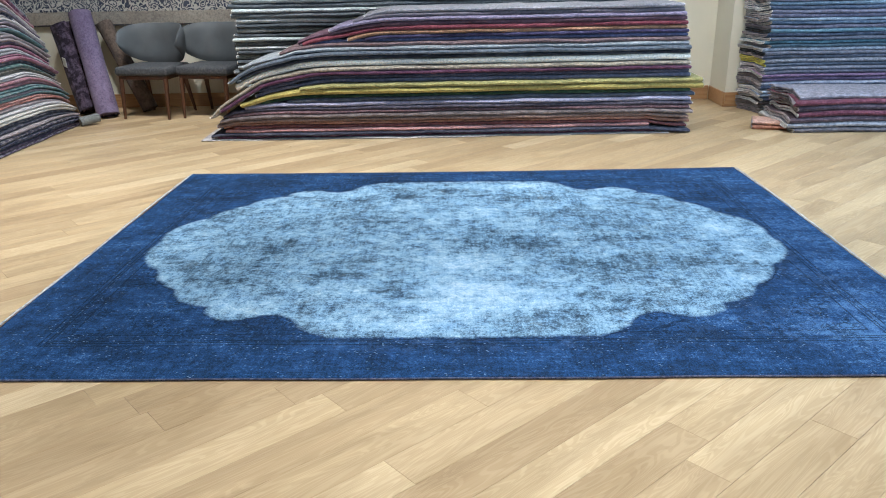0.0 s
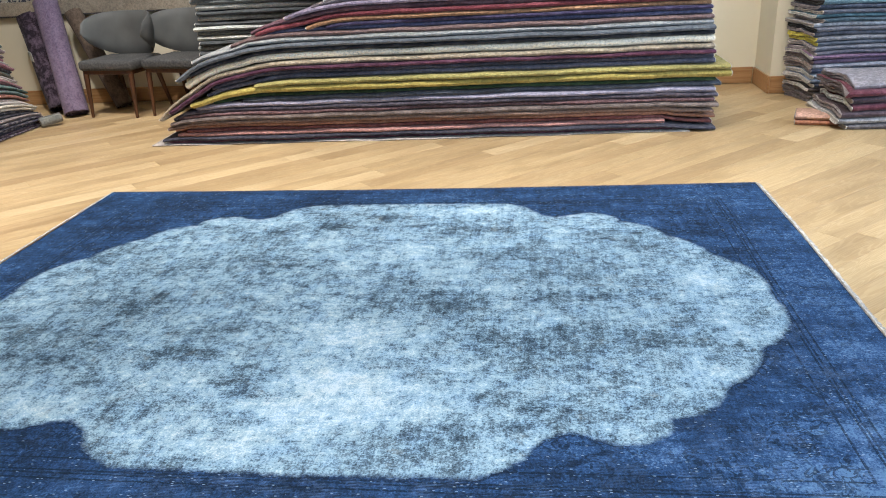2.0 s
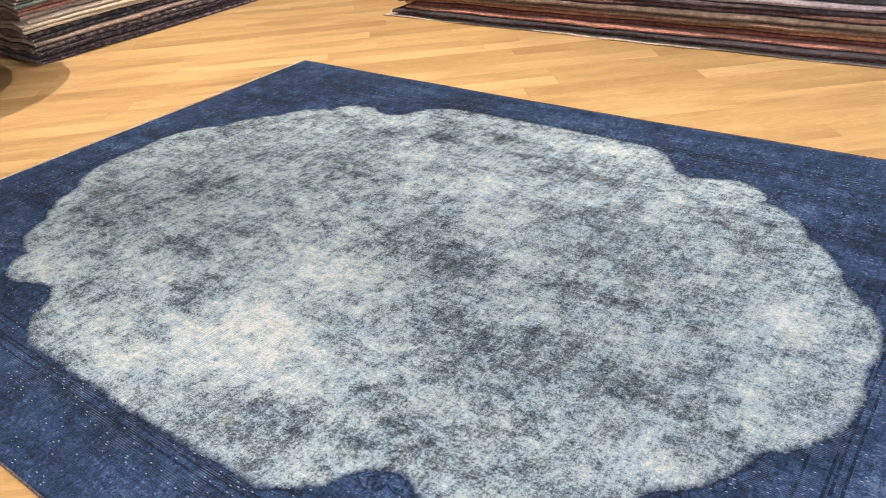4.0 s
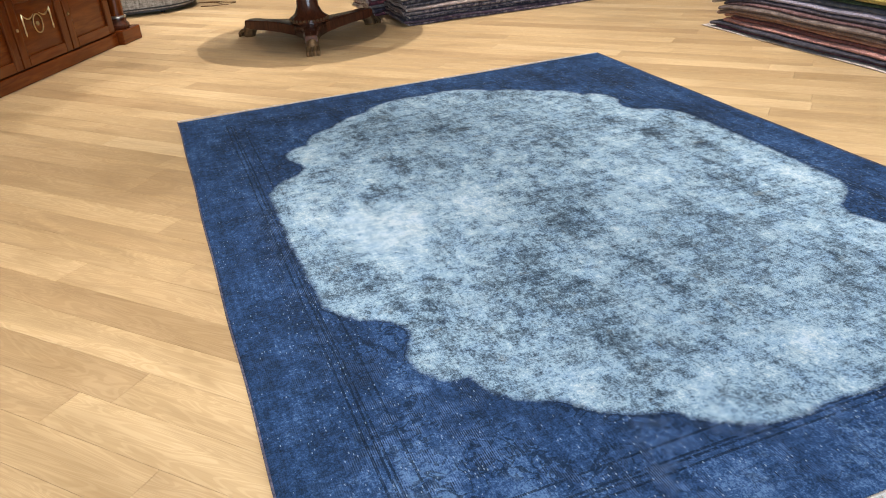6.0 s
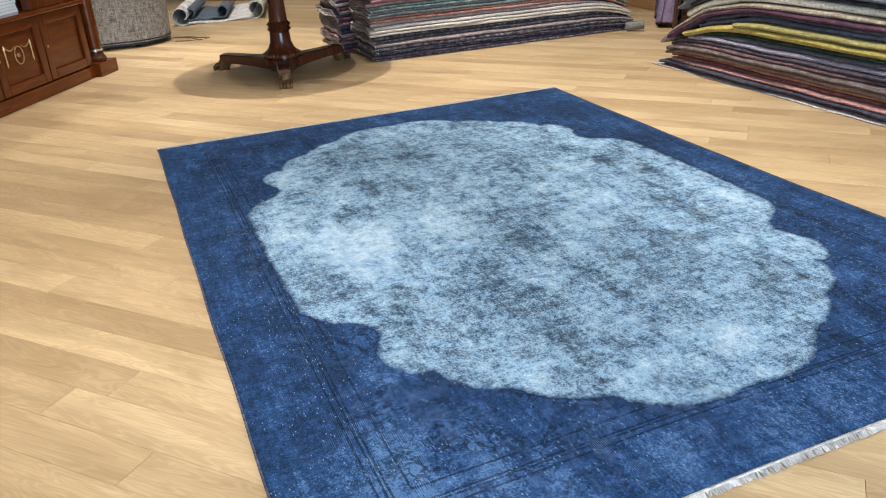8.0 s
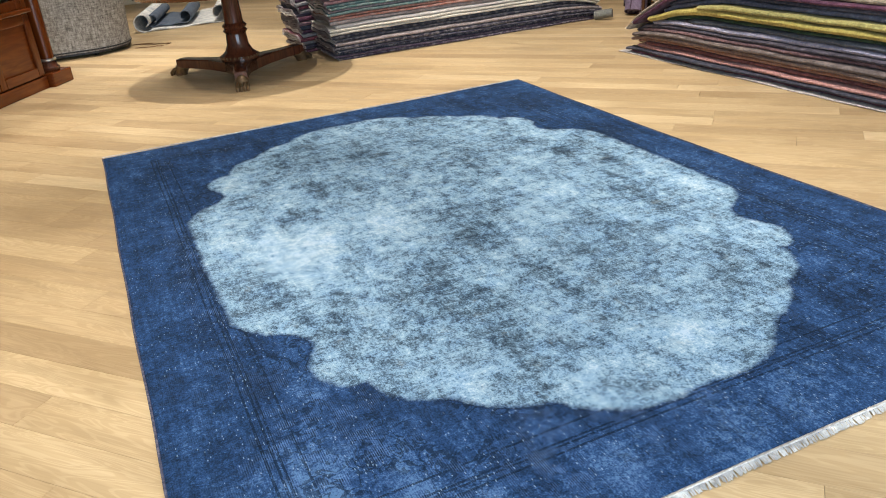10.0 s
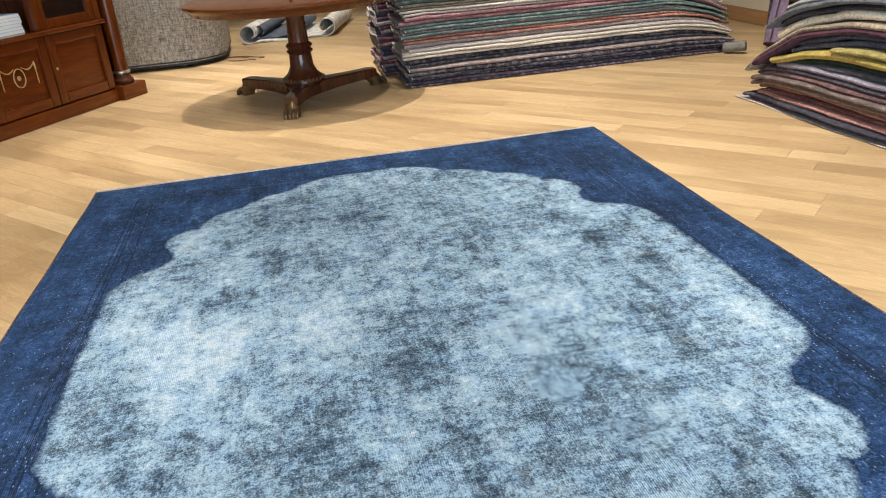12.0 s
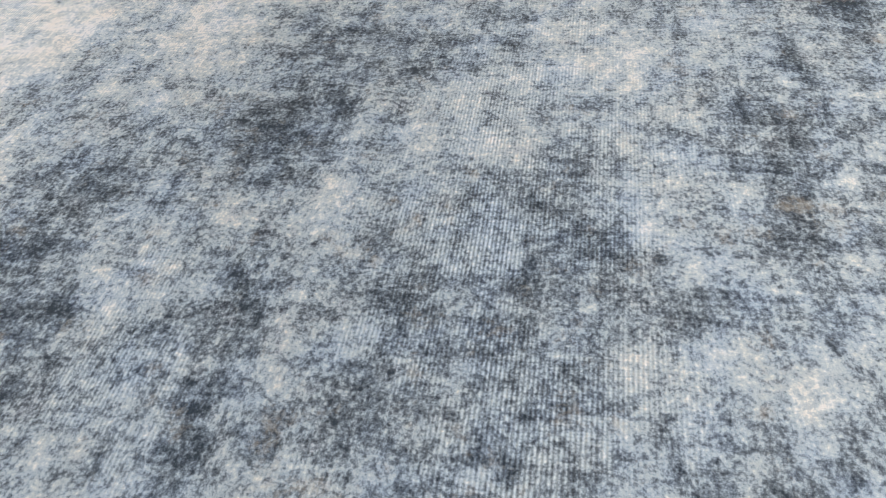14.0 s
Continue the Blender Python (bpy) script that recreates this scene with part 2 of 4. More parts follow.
def tube(points, radius, n=8, bm=None, taper=None):
    """A tube along points; taper gives a radius for each point."""
    bm = bm or bmesh.new()
    pts = [Vector(p) for p in points]
    rings = []
    for i, p in enumerate(pts):
        d = (pts[min(i + 1, len(pts) - 1)] - pts[max(i - 1, 0)]).normalized()
        q = d.to_track_quat("Z", "Y")
        r = taper[i] if taper else radius
        rings.append([bm.verts.new(p + q @ Vector((r * math.cos(2 * math.pi * k / n), r * math.sin(2 * math.pi * k / n), 0))) for k in range(n)])
    for a, b in zip(rings, rings[1:]):
        for k in range(n):
            bm.faces.new((a[k], a[(k + 1) % n], b[(k + 1) % n], b[k]))
    bm.faces.new(rings[0][::-1])
    bm.faces.new(rings[-1])
    return bm


def extrude_section(section, stations):
    """A closed section of (u, w) pairs carried through stations; each station maps (u, w) to a place."""
    bm = bmesh.new()
    rings = [[bm.verts.new(f(u, w)) for u, w in section] for f in stations]
    n = len(section)
    for a, b in zip(rings, rings[1:]):
        for i in range(n):
            bm.faces.new((a[i], a[(i + 1) % n], b[(i + 1) % n], b[i]))
    bm.faces.new(rings[0][::-1])
    bm.faces.new(rings[-1])
    return bm


def ease(v):
    v = max(0.0, min(1.0, v))
    return v * v * (3 - 2 * v)


# ---------------------------------------------------------------- the room
X0, X1, Y0, Y1 = -9.0, 8.4, -6.0, 6.0
JOG_X, JOG_Y = 4.73, 5.5
T = 0.16


def wall(name, x0, x1, y0, y1, z0=0.0, z1=CEIL, label="smooth cream painted plaster wall"):
    return tagged(part(name, boxed(x0, x1, y0, y1, z0, z1), PAINT, None), label, "wall", kind="structure")


wall("wall_north", X0 - T, JOG_X + T, Y1, Y1 + T)
wall("wall_return", JOG_X, JOG_X + T, JOG_Y + T, Y1)
wall("wall_north_bay", JOG_X, X1 + T, JOG_Y, JOG_Y + T)
wall("wall_west", X0 - T, X0, Y0, Y1)
wall("wall_south", X0 - T, X1 + T, Y0 - T, Y0)
wall("wall_east_south", X1, X1 + T, Y0, -1.6)
wall("wall_east_north", X1, X1 + T, 3.6, JOG_Y)
wall("wall_east_sill", X1, X1 + T, -1.6, 3.6, 0.0, 0.35)
wall("wall_east_head", X1, X1 + T, -1.6, 3.6, 3.1, CEIL)
tagged(part("ceiling", boxed(X0 - T, X1 + T, Y0 - T, Y1 + T, CEIL, CEIL + 0.1), CEILING_PAINT, None), "plain white painted ceiling", "ceiling", kind="structure")

shop_window = thing("window_1", pose(X1 + 0.06, 1.0, 0.35), "large shop window with slim dark frame", "window", kind="structure")
for i in range(4):
    part("frame_upright", boxed(-0.03, 0.03, -2.6 + i * 1.7133, -2.54 + i * 1.7133, 0, 2.75, bevel=0.006), BLACK, shop_window)
for z in (0.0, 2.69):
    part("frame_rail", boxed(-0.025, 0.025, -2.54, 2.54, z, z + 0.06, bevel=0.006), BLACK, shop_window)


def skirting(name, x0, x1, y0, y1):
    tagged(part(name, boxed(x0, x1, y0, y1, 0.004, 0.15, bevel=0.004), SKIRTING, None), "honey oak skirting board along the wall", "skirting", kind="structure")


skirting("baseboard", X0, JOG_X - 0.02, Y1 - 0.018, Y1)
skirting("baseboard_return", JOG_X - 0.018, JOG_X, JOG_Y - 0.018, Y1 - 0.02)
skirting("baseboard_bay", JOG_X + 0.002, X1, JOG_Y - 0.018, JOG_Y)

# ---------------------------------------------------------------- the blue rug
RX, RY = 4.0, 3.0
RUG_TOP = 0.012
CX, CY = 2.0, 1.485


def arc(a, b, bulge, n=7):
    """Points from a towards b, bowed out to the right of the way by bulge."""
    out = []
    dx, dy = b[0] - a[0], b[1] - a[1]
    length = math.hypot(dx, dy)
    nx, ny = dy / length, -dx / length
    for i in range(n):
        s = i / n
        h = bulge * 4 * s * (1 - s)
        out.append((a[0] + dx * s + nx * h, a[1] + dy * s + ny * h))
    return out


def quarter():
    """One quarter of the scalloped medallion: half widths from its middle, out along the long side, round to the tip."""
    knots = [(0.0, 1.19, 0.0), (0.54, 1.18, 0.022), (0.71, 1.055, -0.022), (0.83, 0.952, -0.006), (0.93, 0.985, 0.036), (1.12, 0.955, 0.014), (1.145, 0.868, 0.05), (1.36, 0.675, 0.034), (1.535, 0.425, 0.07), (1.685, 0.03, 0.0), (1.69, 0.0, 0.0)]
    out = []
    for (u, v, h), (u2, v2, _) in zip(knots, knots[1:]):
        out += arc((u, -v), (u2, -v2), h)
    return out


def medallion():
    q = quarter()
    near_right = [(CX + u, CY + v) for u, v in q]
    far_right = [(CX + u, CY - v) for u, v in q][::-1]
    near_left = [(CX - u, CY + v) for u, v in q][::-1]
    far_left = [(CX - u, CY - v) for u, v in q]
    return np.array(near_right + [(CX + 1.69, CY)] + far_right + far_left + [(CX - 1.69, CY)] + near_left)


def signed_distance(pts, poly):
    """Distance of pts from the outline of poly, positive inside."""
    best, inside = np.full(len(pts), 1e9), np.zeros(len(pts), bool)
    for a, b in zip(poly, np.roll(poly, -1, 0)):
        e, w = b - a, pts - a
        n2 = e @ e
        if n2 < 1e-12:
            continue
        s = np.clip(w @ e / n2, 0, 1)
        best = np.minimum(best, np.hypot(*(w - s[:, None] * e).T))
        cross = (a[1] > pts[:, 1]) != (b[1] > pts[:, 1])
        inside ^= cross & (pts[:, 0] < (b[0] - a[0]) * (pts[:, 1] - a[1]) / (b[1] - a[1] + 1e-12) + a[0])
    return np.where(inside, best, -best)


def rug_material():
    m, t, p = nodes_of("overdyed_blue_wool")
    med = t.nodes.new("ShaderNodeAttribute")
    med.attribute_name = "medallion"
    edge = t.nodes.new("ShaderNodeAttribute")
    edge.attribute_name = "edge"
    fade_shade = t.nodes.new("ShaderNodeAttribute")
    fade_shade.attribute_name = "fade_shade"
    c = coords(t)

    def noise_tex(v, scale, detail=4.0, rough=0.6, dist=0.0):
        n = node(t, "ShaderNodeTexNoise", Scale=scale, Detail=detail, Roughness=rough, Distortion=dist)
        wire(t, v, 0, n, "Vector")
        return n

    wobble = noise_tex(c, 22.0, 4.0)
    frayed = noise_tex(c, 85.0, 4.0, 0.75)
    d0 = maths(t, "MULTIPLY_ADD", (wobble, "Fac"), 0.034, -0.017)
    d1 = maths(t, "MULTIPLY_ADD", (frayed, "Fac"), 0.034, (maths(t, "SUBTRACT", (d0, 0), 0.017), 0))
    inside = maths(t, "ADD", (med, "Fac"), (d1, 0))
    mask = ramp(t, [(0.0, (0, 0, 0)), (1.0, (1, 1, 1))])
    soft = maths(t, "MULTIPLY_ADD", (inside, 0), 42.0, 0.5)
    wire(t, soft, 0, mask, 0)

    # faded field: pale blue pile worn down to slate threads in clouds, flecks and streaks
    patches = noise_tex(coords(t, (0.9, 1.1, 1)), 3.4, 6.0, 0.70, 0.5)
    clumps = noise_tex(c, 13.0, 5.0, 0.72, 0.4)
    flecks = noise_tex(c, 42.0, 6.0, 0.80, 0.3)
    tiny = noise_tex(c, 150.0, 3.0, 0.7)
    along_x = noise_tex(coords(t, (0.5, 11.0, 1)), 6.0, 3.0, 0.6)
    along_y = noise_tex(coords(t, (11.0, 0.5, 1)), 6.0, 3.0, 0.6)

    def weigh(parts):
        """A weighted sum of noises about their middle, from 0.5."""
        acc = None
        for n, w in parts:
            acc = maths(t, "MULTIPLY_ADD", (n, "Fac"), w, (acc, 0) if acc else 0.5 - 0.5 * sum(q for _, q in parts))
        return acc

    level0 = weigh([(patches, 1.15), (clumps, 1.3), (flecks, 1.65), (tiny, 1.35), (along_x, 0.35), (along_y, 0.45)])
    level = maths(t, "MULTIPLY_ADD", (fade_shade, "Fac"), 1.9, (level0, 0))
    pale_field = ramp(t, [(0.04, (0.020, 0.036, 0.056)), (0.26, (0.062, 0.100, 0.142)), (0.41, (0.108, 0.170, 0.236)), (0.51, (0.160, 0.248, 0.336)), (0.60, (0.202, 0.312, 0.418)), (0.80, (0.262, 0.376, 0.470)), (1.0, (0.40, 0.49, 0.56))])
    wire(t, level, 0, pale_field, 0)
    tint = ramp(t, [(0.34, (0.94, 0.98, 1.05)), (0.5, (1.0, 1.0, 1.0)), (0.60, (1.03, 1.0, 0.97)), (0.70, (1.06, 0.99, 0.97))])
    wire(t, noise_tex(c, 9.0, 4.0, 0.75), "Fac", tint, 0)
    field = mixer(t, 1.0, (pale_field, 0), (tint, 0), "MULTIPLY")
    # cream wool of the old pattern still shows in small spots
    spot = ramp(t, [(0.57, (0, 0, 0)), (0.68, (1, 1, 1))])
    wire(t, noise_tex(c, 11.0, 6.0, 0.8), "Fac", spot, 0)
    field = mixer(t, (maths(t, "MULTIPLY", (spot, 0), 0.32), 0), (field, 2), (0.30, 0.33, 0.32))
    warm = noise_tex(c, 1.1, 3.0)
    wr = ramp(t, [(0.5, (0, 0, 0)), (0.75, (1, 1, 1))])
    wire(t, warm, "Fac", wr, 0)
    warm_mix = mixer(t, (maths(t, "MULTIPLY", (wr, 0), 0.2), 0), (field, 2), (1.08, 1.0, 0.92), "MULTIPLY")

    # deep blue border and corners
    cloud = noise_tex(coords(t, (0.55, 1.25, 1)), 4.2, 6.0, 0.68)
    shade = weigh([(cloud, 1.15), (clumps, 0.6), (flecks, 1.15), (tiny, 1.2), (along_x, 0.4), (along_y, 0.35)])
    shade = maths(t, "MULTIPLY_ADD", (fade_shade, "Fac"), 1.2, (shade, 0))
    blue2 = ramp(t, [(0.08, (0.006, 0.010, 0.021)), (0.32, (0.011, 0.023, 0.054)), (0.52, (0.015, 0.038, 0.098)), (0.72, (0.026, 0.064, 0.160)), (0.95, (0.080, 0.15, 0.28))])
    wire(t, shade, 0, blue2, 0)
    # thin guard lines and a worn vine in the band
    lines = []
    for d in (0.262, 0.286, 0.300, 0.356):
        off = maths(t, "ABSOLUTE", (maths(t, "SUBTRACT", (edge, "Fac"), d), 0))
        lines.append(maths(t, "LESS_THAN", (off, 0), 0.004))
    total = maths(t, "MAXIMUM", (maths(t, "MAXIMUM", (lines[0], 0), (lines[1], 0)), 0), (maths(t, "MAXIMUM", (lines[2], 0), (lines[3], 0)), 0))
    curl = noise_tex(c, 20.0, 2.0, 0.5, 1.0)
    vl = maths(t, "LESS_THAN", (maths(t, "ABSOLUTE", (maths(t, "SUBTRACT", (curl, "Fac"), 0.5), 0)), 0), 0.05)
    band = ramp(t, [(0.04, (0, 0, 0)), (0.06, (0.55,) * 3), (0.26, (0.55,) * 3), (0.40, (0.9,) * 3), (0.6, (0.9,) * 3)])
    wire(t, edge, "Fac", band, 0)
    gate = noise_tex(c, 5.0, 2.0)
    gr = ramp(t, [(0.42, (0, 0, 0)), (0.52, (1, 1, 1))])
    wire(t, gate, "Fac", gr, 0)
    v3 = maths(t, "MULTIPLY", (maths(t, "MULTIPLY", (vl, 0), (band, 0)), 0), (gr, 0))
    worn = maths(t, "GREATER_THAN", (noise_tex(c, 70.0, 4.0), "Fac"), 0.42)
    rim = maths(t, "LESS_THAN", (maths(t, "ABSOLUTE", (maths(t, "ADD", (inside, 0), 0.013), 0)), 0), 0.0035)
    dark = maths(t, "MULTIPLY", (maths(t, "MAXIMUM", (maths(t, "MAXIMUM", (total, 0), (maths(t, "MULTIPLY", (rim, 0), (gr, 0)), 0)), 0), (v3, 0)), 0), (worn, 0))
    blue3 = mixer(t, (maths(t, "MULTIPLY", (dark, 0), 0.75), 0), (blue2, 0), (0.005, 0.009, 0.018))
    # pale knots showing through
    dots = node(t, "ShaderNodeTexVoronoi", Scale=72.0)
    wire(t, coords(t, (0.6, 1.5, 1)), 0, dots, "Vector")
    dot = maths(t, "LESS_THAN", (dots, "Distance"), 0.2)
    pick = maths(t, "GREATER_THAN", (dots, "Color"), 0.62)
    pale = maths(t, "MULTIPLY", (dot, 0), (pick, 0))
    guard = ramp(t, [(0.15, (0, 0, 0)), (0.20, (0.16,) * 3), (0.31, (0.16,) * 3), (0.36, (0.03,) * 3)])
    wire(t, edge, "Fac", guard, 0)
    gate2 = maths(t, "GREATER_THAN", (maths(t, "ADD", (noise_tex(c, 9.0, 4.0), "Fac"), (guard, 0)), 0), 0.52)
    pale2 = maths(t, "MULTIPLY", (pale, 0), (gate2, 0))
    blue4 = mixer(t, (maths(t, "MULTIPLY", (pale2, 0), 0.45), 0), (blue3, 2), (0.32, 0.42, 0.55))
    sep = t.nodes.new("ShaderNodeSeparateXYZ")
    wire(t, c, 0, sep, 0)
    thread = maths(t, "SINE", (maths(t, "MULTIPLY", (sep, "Y"), 2 * math.pi / 0.0062), 0))
    weft = maths(t, "SINE", (maths(t, "MULTIPLY", (sep, "X"), 2 * math.pi / 0.0047), 0))
    bald = t.nodes.new("ShaderNodeAttribute")
    bald.attribute_name = "bald"
    gaps = ramp(t, [(0.38, (0, 0, 0)), (0.56, (1, 1, 1))])
    wire(t, noise_tex(c, 6.0, 4.0), "Fac", gaps, 0)
    bare = maths(t, "MULTIPLY", (bald, "Fac"), (gaps, 0))
    rows = maths(t, "MULTIPLY_ADD", (weft, 0), 0.15, (thread, 0))
    lines_up = maths(t, "MULTIPLY_ADD", (maths(t, "MULTIPLY", (maths(t, "MULTIPLY", (rows, 0), (bare, 0)), 0), (mask, 0)), 0), 0.42, 0.98)
    # where the border is bald its pale warp shows in fine ribs
    rib = ramp(t, [(0.45, (0, 0, 0)), (0.75, (1, 1, 1))])
    wire(t, maths(t, "MULTIPLY_ADD", (thread, 0), 0.5, 0.5), 0, rib, 0)
    broken = ramp(t, [(0.46, (0, 0, 0)), (0.60, (1, 1, 1))])
    wire(t, noise_tex(c, 17.0, 6.0, 0.75), "Fac", broken, 0)
    rub = maths(t, "MULTIPLY", (maths(t, "MULTIPLY", (rib, 0), (broken, 0)), 0), (bare, 0))
    blue5 = mixer(t, (maths(t, "MULTIPLY", (rub, 0), 0.6), 0), (blue4, 2), (0.15, 0.25, 0.47))
    out0 = mixer(t, (mask, 0), (blue5, 2), (warm_mix, 2))
    out = mixer(t, 1.0, (out0, 2), (lines_up, 0), "MULTIPLY")
    wire(t, out, 2, p, "Base Color")
    p.inputs["Roughness"].default_value = 0.95
    p.inputs["Specular IOR Level"].default_value = 0.04
    p.inputs["Sheen Weight"].default_value = 0.02
    bump(t, p, (flecks, "Fac"), 0.6, 0.004)
    return m


# faded places of the field: middle, half sizes and depth
PALE = [
    (2.02, 0.74, 0.36, 0.26, 0.17), (1.70, 0.45, 0.32, 0.12, 0.10), (1.95, 1.13, 0.30, 0.17, 0.15), (1.36, 1.30, 0.22, 0.10, 0.09), (2.12, 1.93, 0.26, 0.17, 0.11), (1.70, 2.10, 0.20, 0.12, 0.09),
    (1.22, 2.40, 0.18, 0.11, 0.10), (2.46, 2.57, 0.22, 0.08, 0.11), (2.52, 0.84, 0.14, 0.08, 0.10), (2.78, 1.26, 0.12, 0.07, 0.10), (1.35, 0.79, 0.16, 0.12, 0.12), (3.46, 1.62, 0.14, 0.26, 0.13),
    (3.24, 0.85, 0.16, 0.09, 0.09), (3.05, 2.41, 0.18, 0.09, 0.10), (2.86, 2.12, 0.10, 0.22, 0.07), (0.98, 0.62, 0.20, 0.10, 0.10), (0.50, 1.55, 0.14, 0.32, 0.07), (3.50, 1.14, 0.12, 0.12, 0.10),
]
# lighter stretches of the blue border; the pile's sheen is painted in, strongest south-east
RUB_AND_SHEEN = [(3.86, 1.4, 0.16, 0.9, 0.20), (3.58, 0.34, 0.40, 0.28, 0.27), (3.75, 2.75, 0.35, 0.16, 0.18), (2.4, 2.86, 1.2, 0.06, 0.06), (0.25, 2.5, 0.2, 0.25, -0.06), (1.0, 2.75, 0.6, 0.1, -0.06), (0.6, 0.10, 0.8, 0.14, 0.06)]
# places worn down to the dark threads
WORN = [
    (1.42, 0.98, 0.20, 0.06, -0.12), (1.67, 0.79, 0.13, 0.09, -0.13), (2.28, 1.37, 0.34, 0.07, -0.12), (1.64, 2.34, 0.14, 0.07, -0.16), (1.94, 2.47, 0.12, 0.05, -0.16), (1.50, 1.85, 0.20, 0.10, -0.06),
    (1.02, 1.30, 0.22, 0.15, -0.12), (2.69, 0.93, 0.14, 0.09, -0.09), (3.09, 1.50, 0.24, 0.05, -0.06), (3.15, 1.10, 0.13, 0.15, -0.04), (2.42, 0.52, 0.14, 0.06, -0.10), (2.68, 1.10, 0.20, 0.09, -0.09),
    (2.78, 1.48, 0.26, 0.05, -0.07), (0.62, 1.15, 0.16, 0.10, -0.09), (2.78, 0.62, 0.10, 0.06, -0.10), (2.35, 2.28, 0.24, 0.09, -0.07), (1.25, 1.95, 0.22, 0.12, -0.06), (2.55, 1.90, 0.16, 0.10, -0.06),
    (3.00, 2.10, 0.35, 0.22, -0.07), (2.92, 0.98, 0.28, 0.30, -0.07),
]


def bow(x):
    """How far the north side of the rug hangs in towards its middle."""
    return 0.028 * 4 * (x / RX) * (1 - x / RX)


def blue_rug():
    rug = thing("area_rug", pose(0, -0.02, 0), "overdyed blue wool rug with pale worn scalloped medallion on floor", "rug")
    nx, ny = 440, 332
    gx, gy = np.meshgrid(np.linspace(0, RX, nx), np.linspace(0, RY, ny), indexing="ij")
    pts = np.stack([gx.ravel(), gy.ravel()], 1)
    edge = np.minimum.reduce([pts[:, 0], RX - pts[:, 0], pts[:, 1], RY - pts[:, 1]])
    fade_shade = np.zeros(len(pts))
    for x, y, a, b, k in PALE + WORN + RUB_AND_SHEEN:
        fade_shade += k * np.exp(-(((pts[:, 0] - x) / a) ** 2 + ((pts[:, 1] - 0.02 - y) / b) ** 2) * 1.2)
    # bald places where the warp shows as ribs
    bald = np.full(len(pts), 0.12)
    for x, y, a, b, k in ((2.75, 1.85, 0.75, 0.22, 0.9), (2.95, 1.35, 0.4, 0.2, 0.5), (2.1, 0.6, 0.3, 0.2, 0.5), (2.3, 2.2, 0.3, 0.2, 0.3), (3.45, 0.40, 0.45, 0.2, 1.0), (3.72, 1.0, 0.2, 0.6, 0.8), (2.2, 0.24, 1.2, 0.07, 0.6)):
        bald = np.maximum(bald, k * np.exp(-(((pts[:, 0] - x) / a) ** 2 + ((pts[:, 1] - 0.02 - y) / b) ** 2)))
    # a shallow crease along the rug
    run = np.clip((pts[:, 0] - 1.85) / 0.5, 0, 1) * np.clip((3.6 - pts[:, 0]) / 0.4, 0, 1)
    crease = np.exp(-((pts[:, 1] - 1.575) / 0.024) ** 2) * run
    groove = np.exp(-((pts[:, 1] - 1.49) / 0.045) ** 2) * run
    # its lit ridge and shaded south side are also put into the colour
    fade_shade += 0.09 * crease - 0.05 * groove
    place = np.zeros((len(pts), 3))
    wav = np.array([noise.noise((x * 1.3, y * 1.3, 4.0)) for x, y in pts])
    place[:, :2] = pts
    place[:, 0] += 0.005 * np.sin(pts[:, 1] * 3.1 + 1.0) * np.abs(pts[:, 0] / RX - 0.5) * 2
    place[:, 1] += (0.002 * np.sin(pts[:, 0] * 2.3) + 0.002 * np.sin(pts[:, 0] * 7.0)) * np.abs(pts[:, 1] / RY - 0.5) * 2
    place[:, 1] -= bow(pts[:, 0]) * (pts[:, 1] / RY) ** 2
    sd = signed_distance(place[:, :2] + (0, -0.02), medallion())
    place[:, 2] = RUG_TOP + 0.003 * wav + 0.006 * crease - 0.002 * groove
    place[:, 2] -= 0.006 * np.exp(-edge / 0.006)
    idx = np.arange(nx * ny).reshape(nx, ny)
    faces = np.stack([idx[:-1, :-1], idx[1:, :-1], idx[1:, 1:], idx[:-1, 1:]], -1).reshape(-1, 4)
    # a skirt down to the floor closes the pile at its rim
    rim = np.concatenate([idx[:, 0], idx[-1, 1:], idx[-2::-1, -1], idx[0, -2:0:-1]])
    low = place[rim].copy()
    low[:, 2] = 0.001
    base = len(place)
    k = np.arange(len(rim))
    skirt = np.stack([rim, base + k, base + (k + 1) % len(rim), np.roll(rim, -1)], -1)
    me = bpy.data.meshes.new("woven_top")
    me.from_pydata(np.concatenate([place, low]).tolist(), [], np.concatenate([faces, skirt]).tolist())
    for key, values in (("medallion", sd), ("edge", edge), ("fade_shade", fade_shade), ("bald", bald)):
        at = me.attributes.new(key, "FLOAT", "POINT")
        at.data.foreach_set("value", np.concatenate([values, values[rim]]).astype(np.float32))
    me.materials.append(rug_material())
    me.shade_smooth()
    pile = new("woven_top", me)
    pile.parent = rug
    # short fringes at both ends: many loose strands
    for name, x, way, reach in (("fringe_end", RX, 1, 0.029), ("fringe_end", 0.0, -1, 0.026)):
        bm = bmesh.new()
        rnd = random.Random(5)
        y = 0.004
        while y < RY - 0.004:
            length = reach * (0.8 + 0.25 * noise.noise((y * 9, x, 0))) * rnd.uniform(0.8, 1.15)
            bend = rnd.uniform(-0.008, 0.008)
            sway = 0.005 * math.sin(y * 3.1 + 1.0)
            xs = x + way * sway * 1.0
            w = rnd.uniform(0.0015, 0.0026)
            rows = []
            for s, z in ((-0.004 * way, 0.011), (way * length * 0.3, 0.010), (way * length, 0.003)):
                q = abs(s) / max(length, 1e-6)
                rows.append([bm.verts.new((xs + s, y + bend * q - w, z)), bm.verts.new((xs + s, y + bend * q, z + 0.002)), bm.verts.new((xs + s, y + bend * q + w, z))])
            for a, b in zip(rows, rows[1:]):
                bm.faces.new((a[0], a[1], b[1], b[0]))
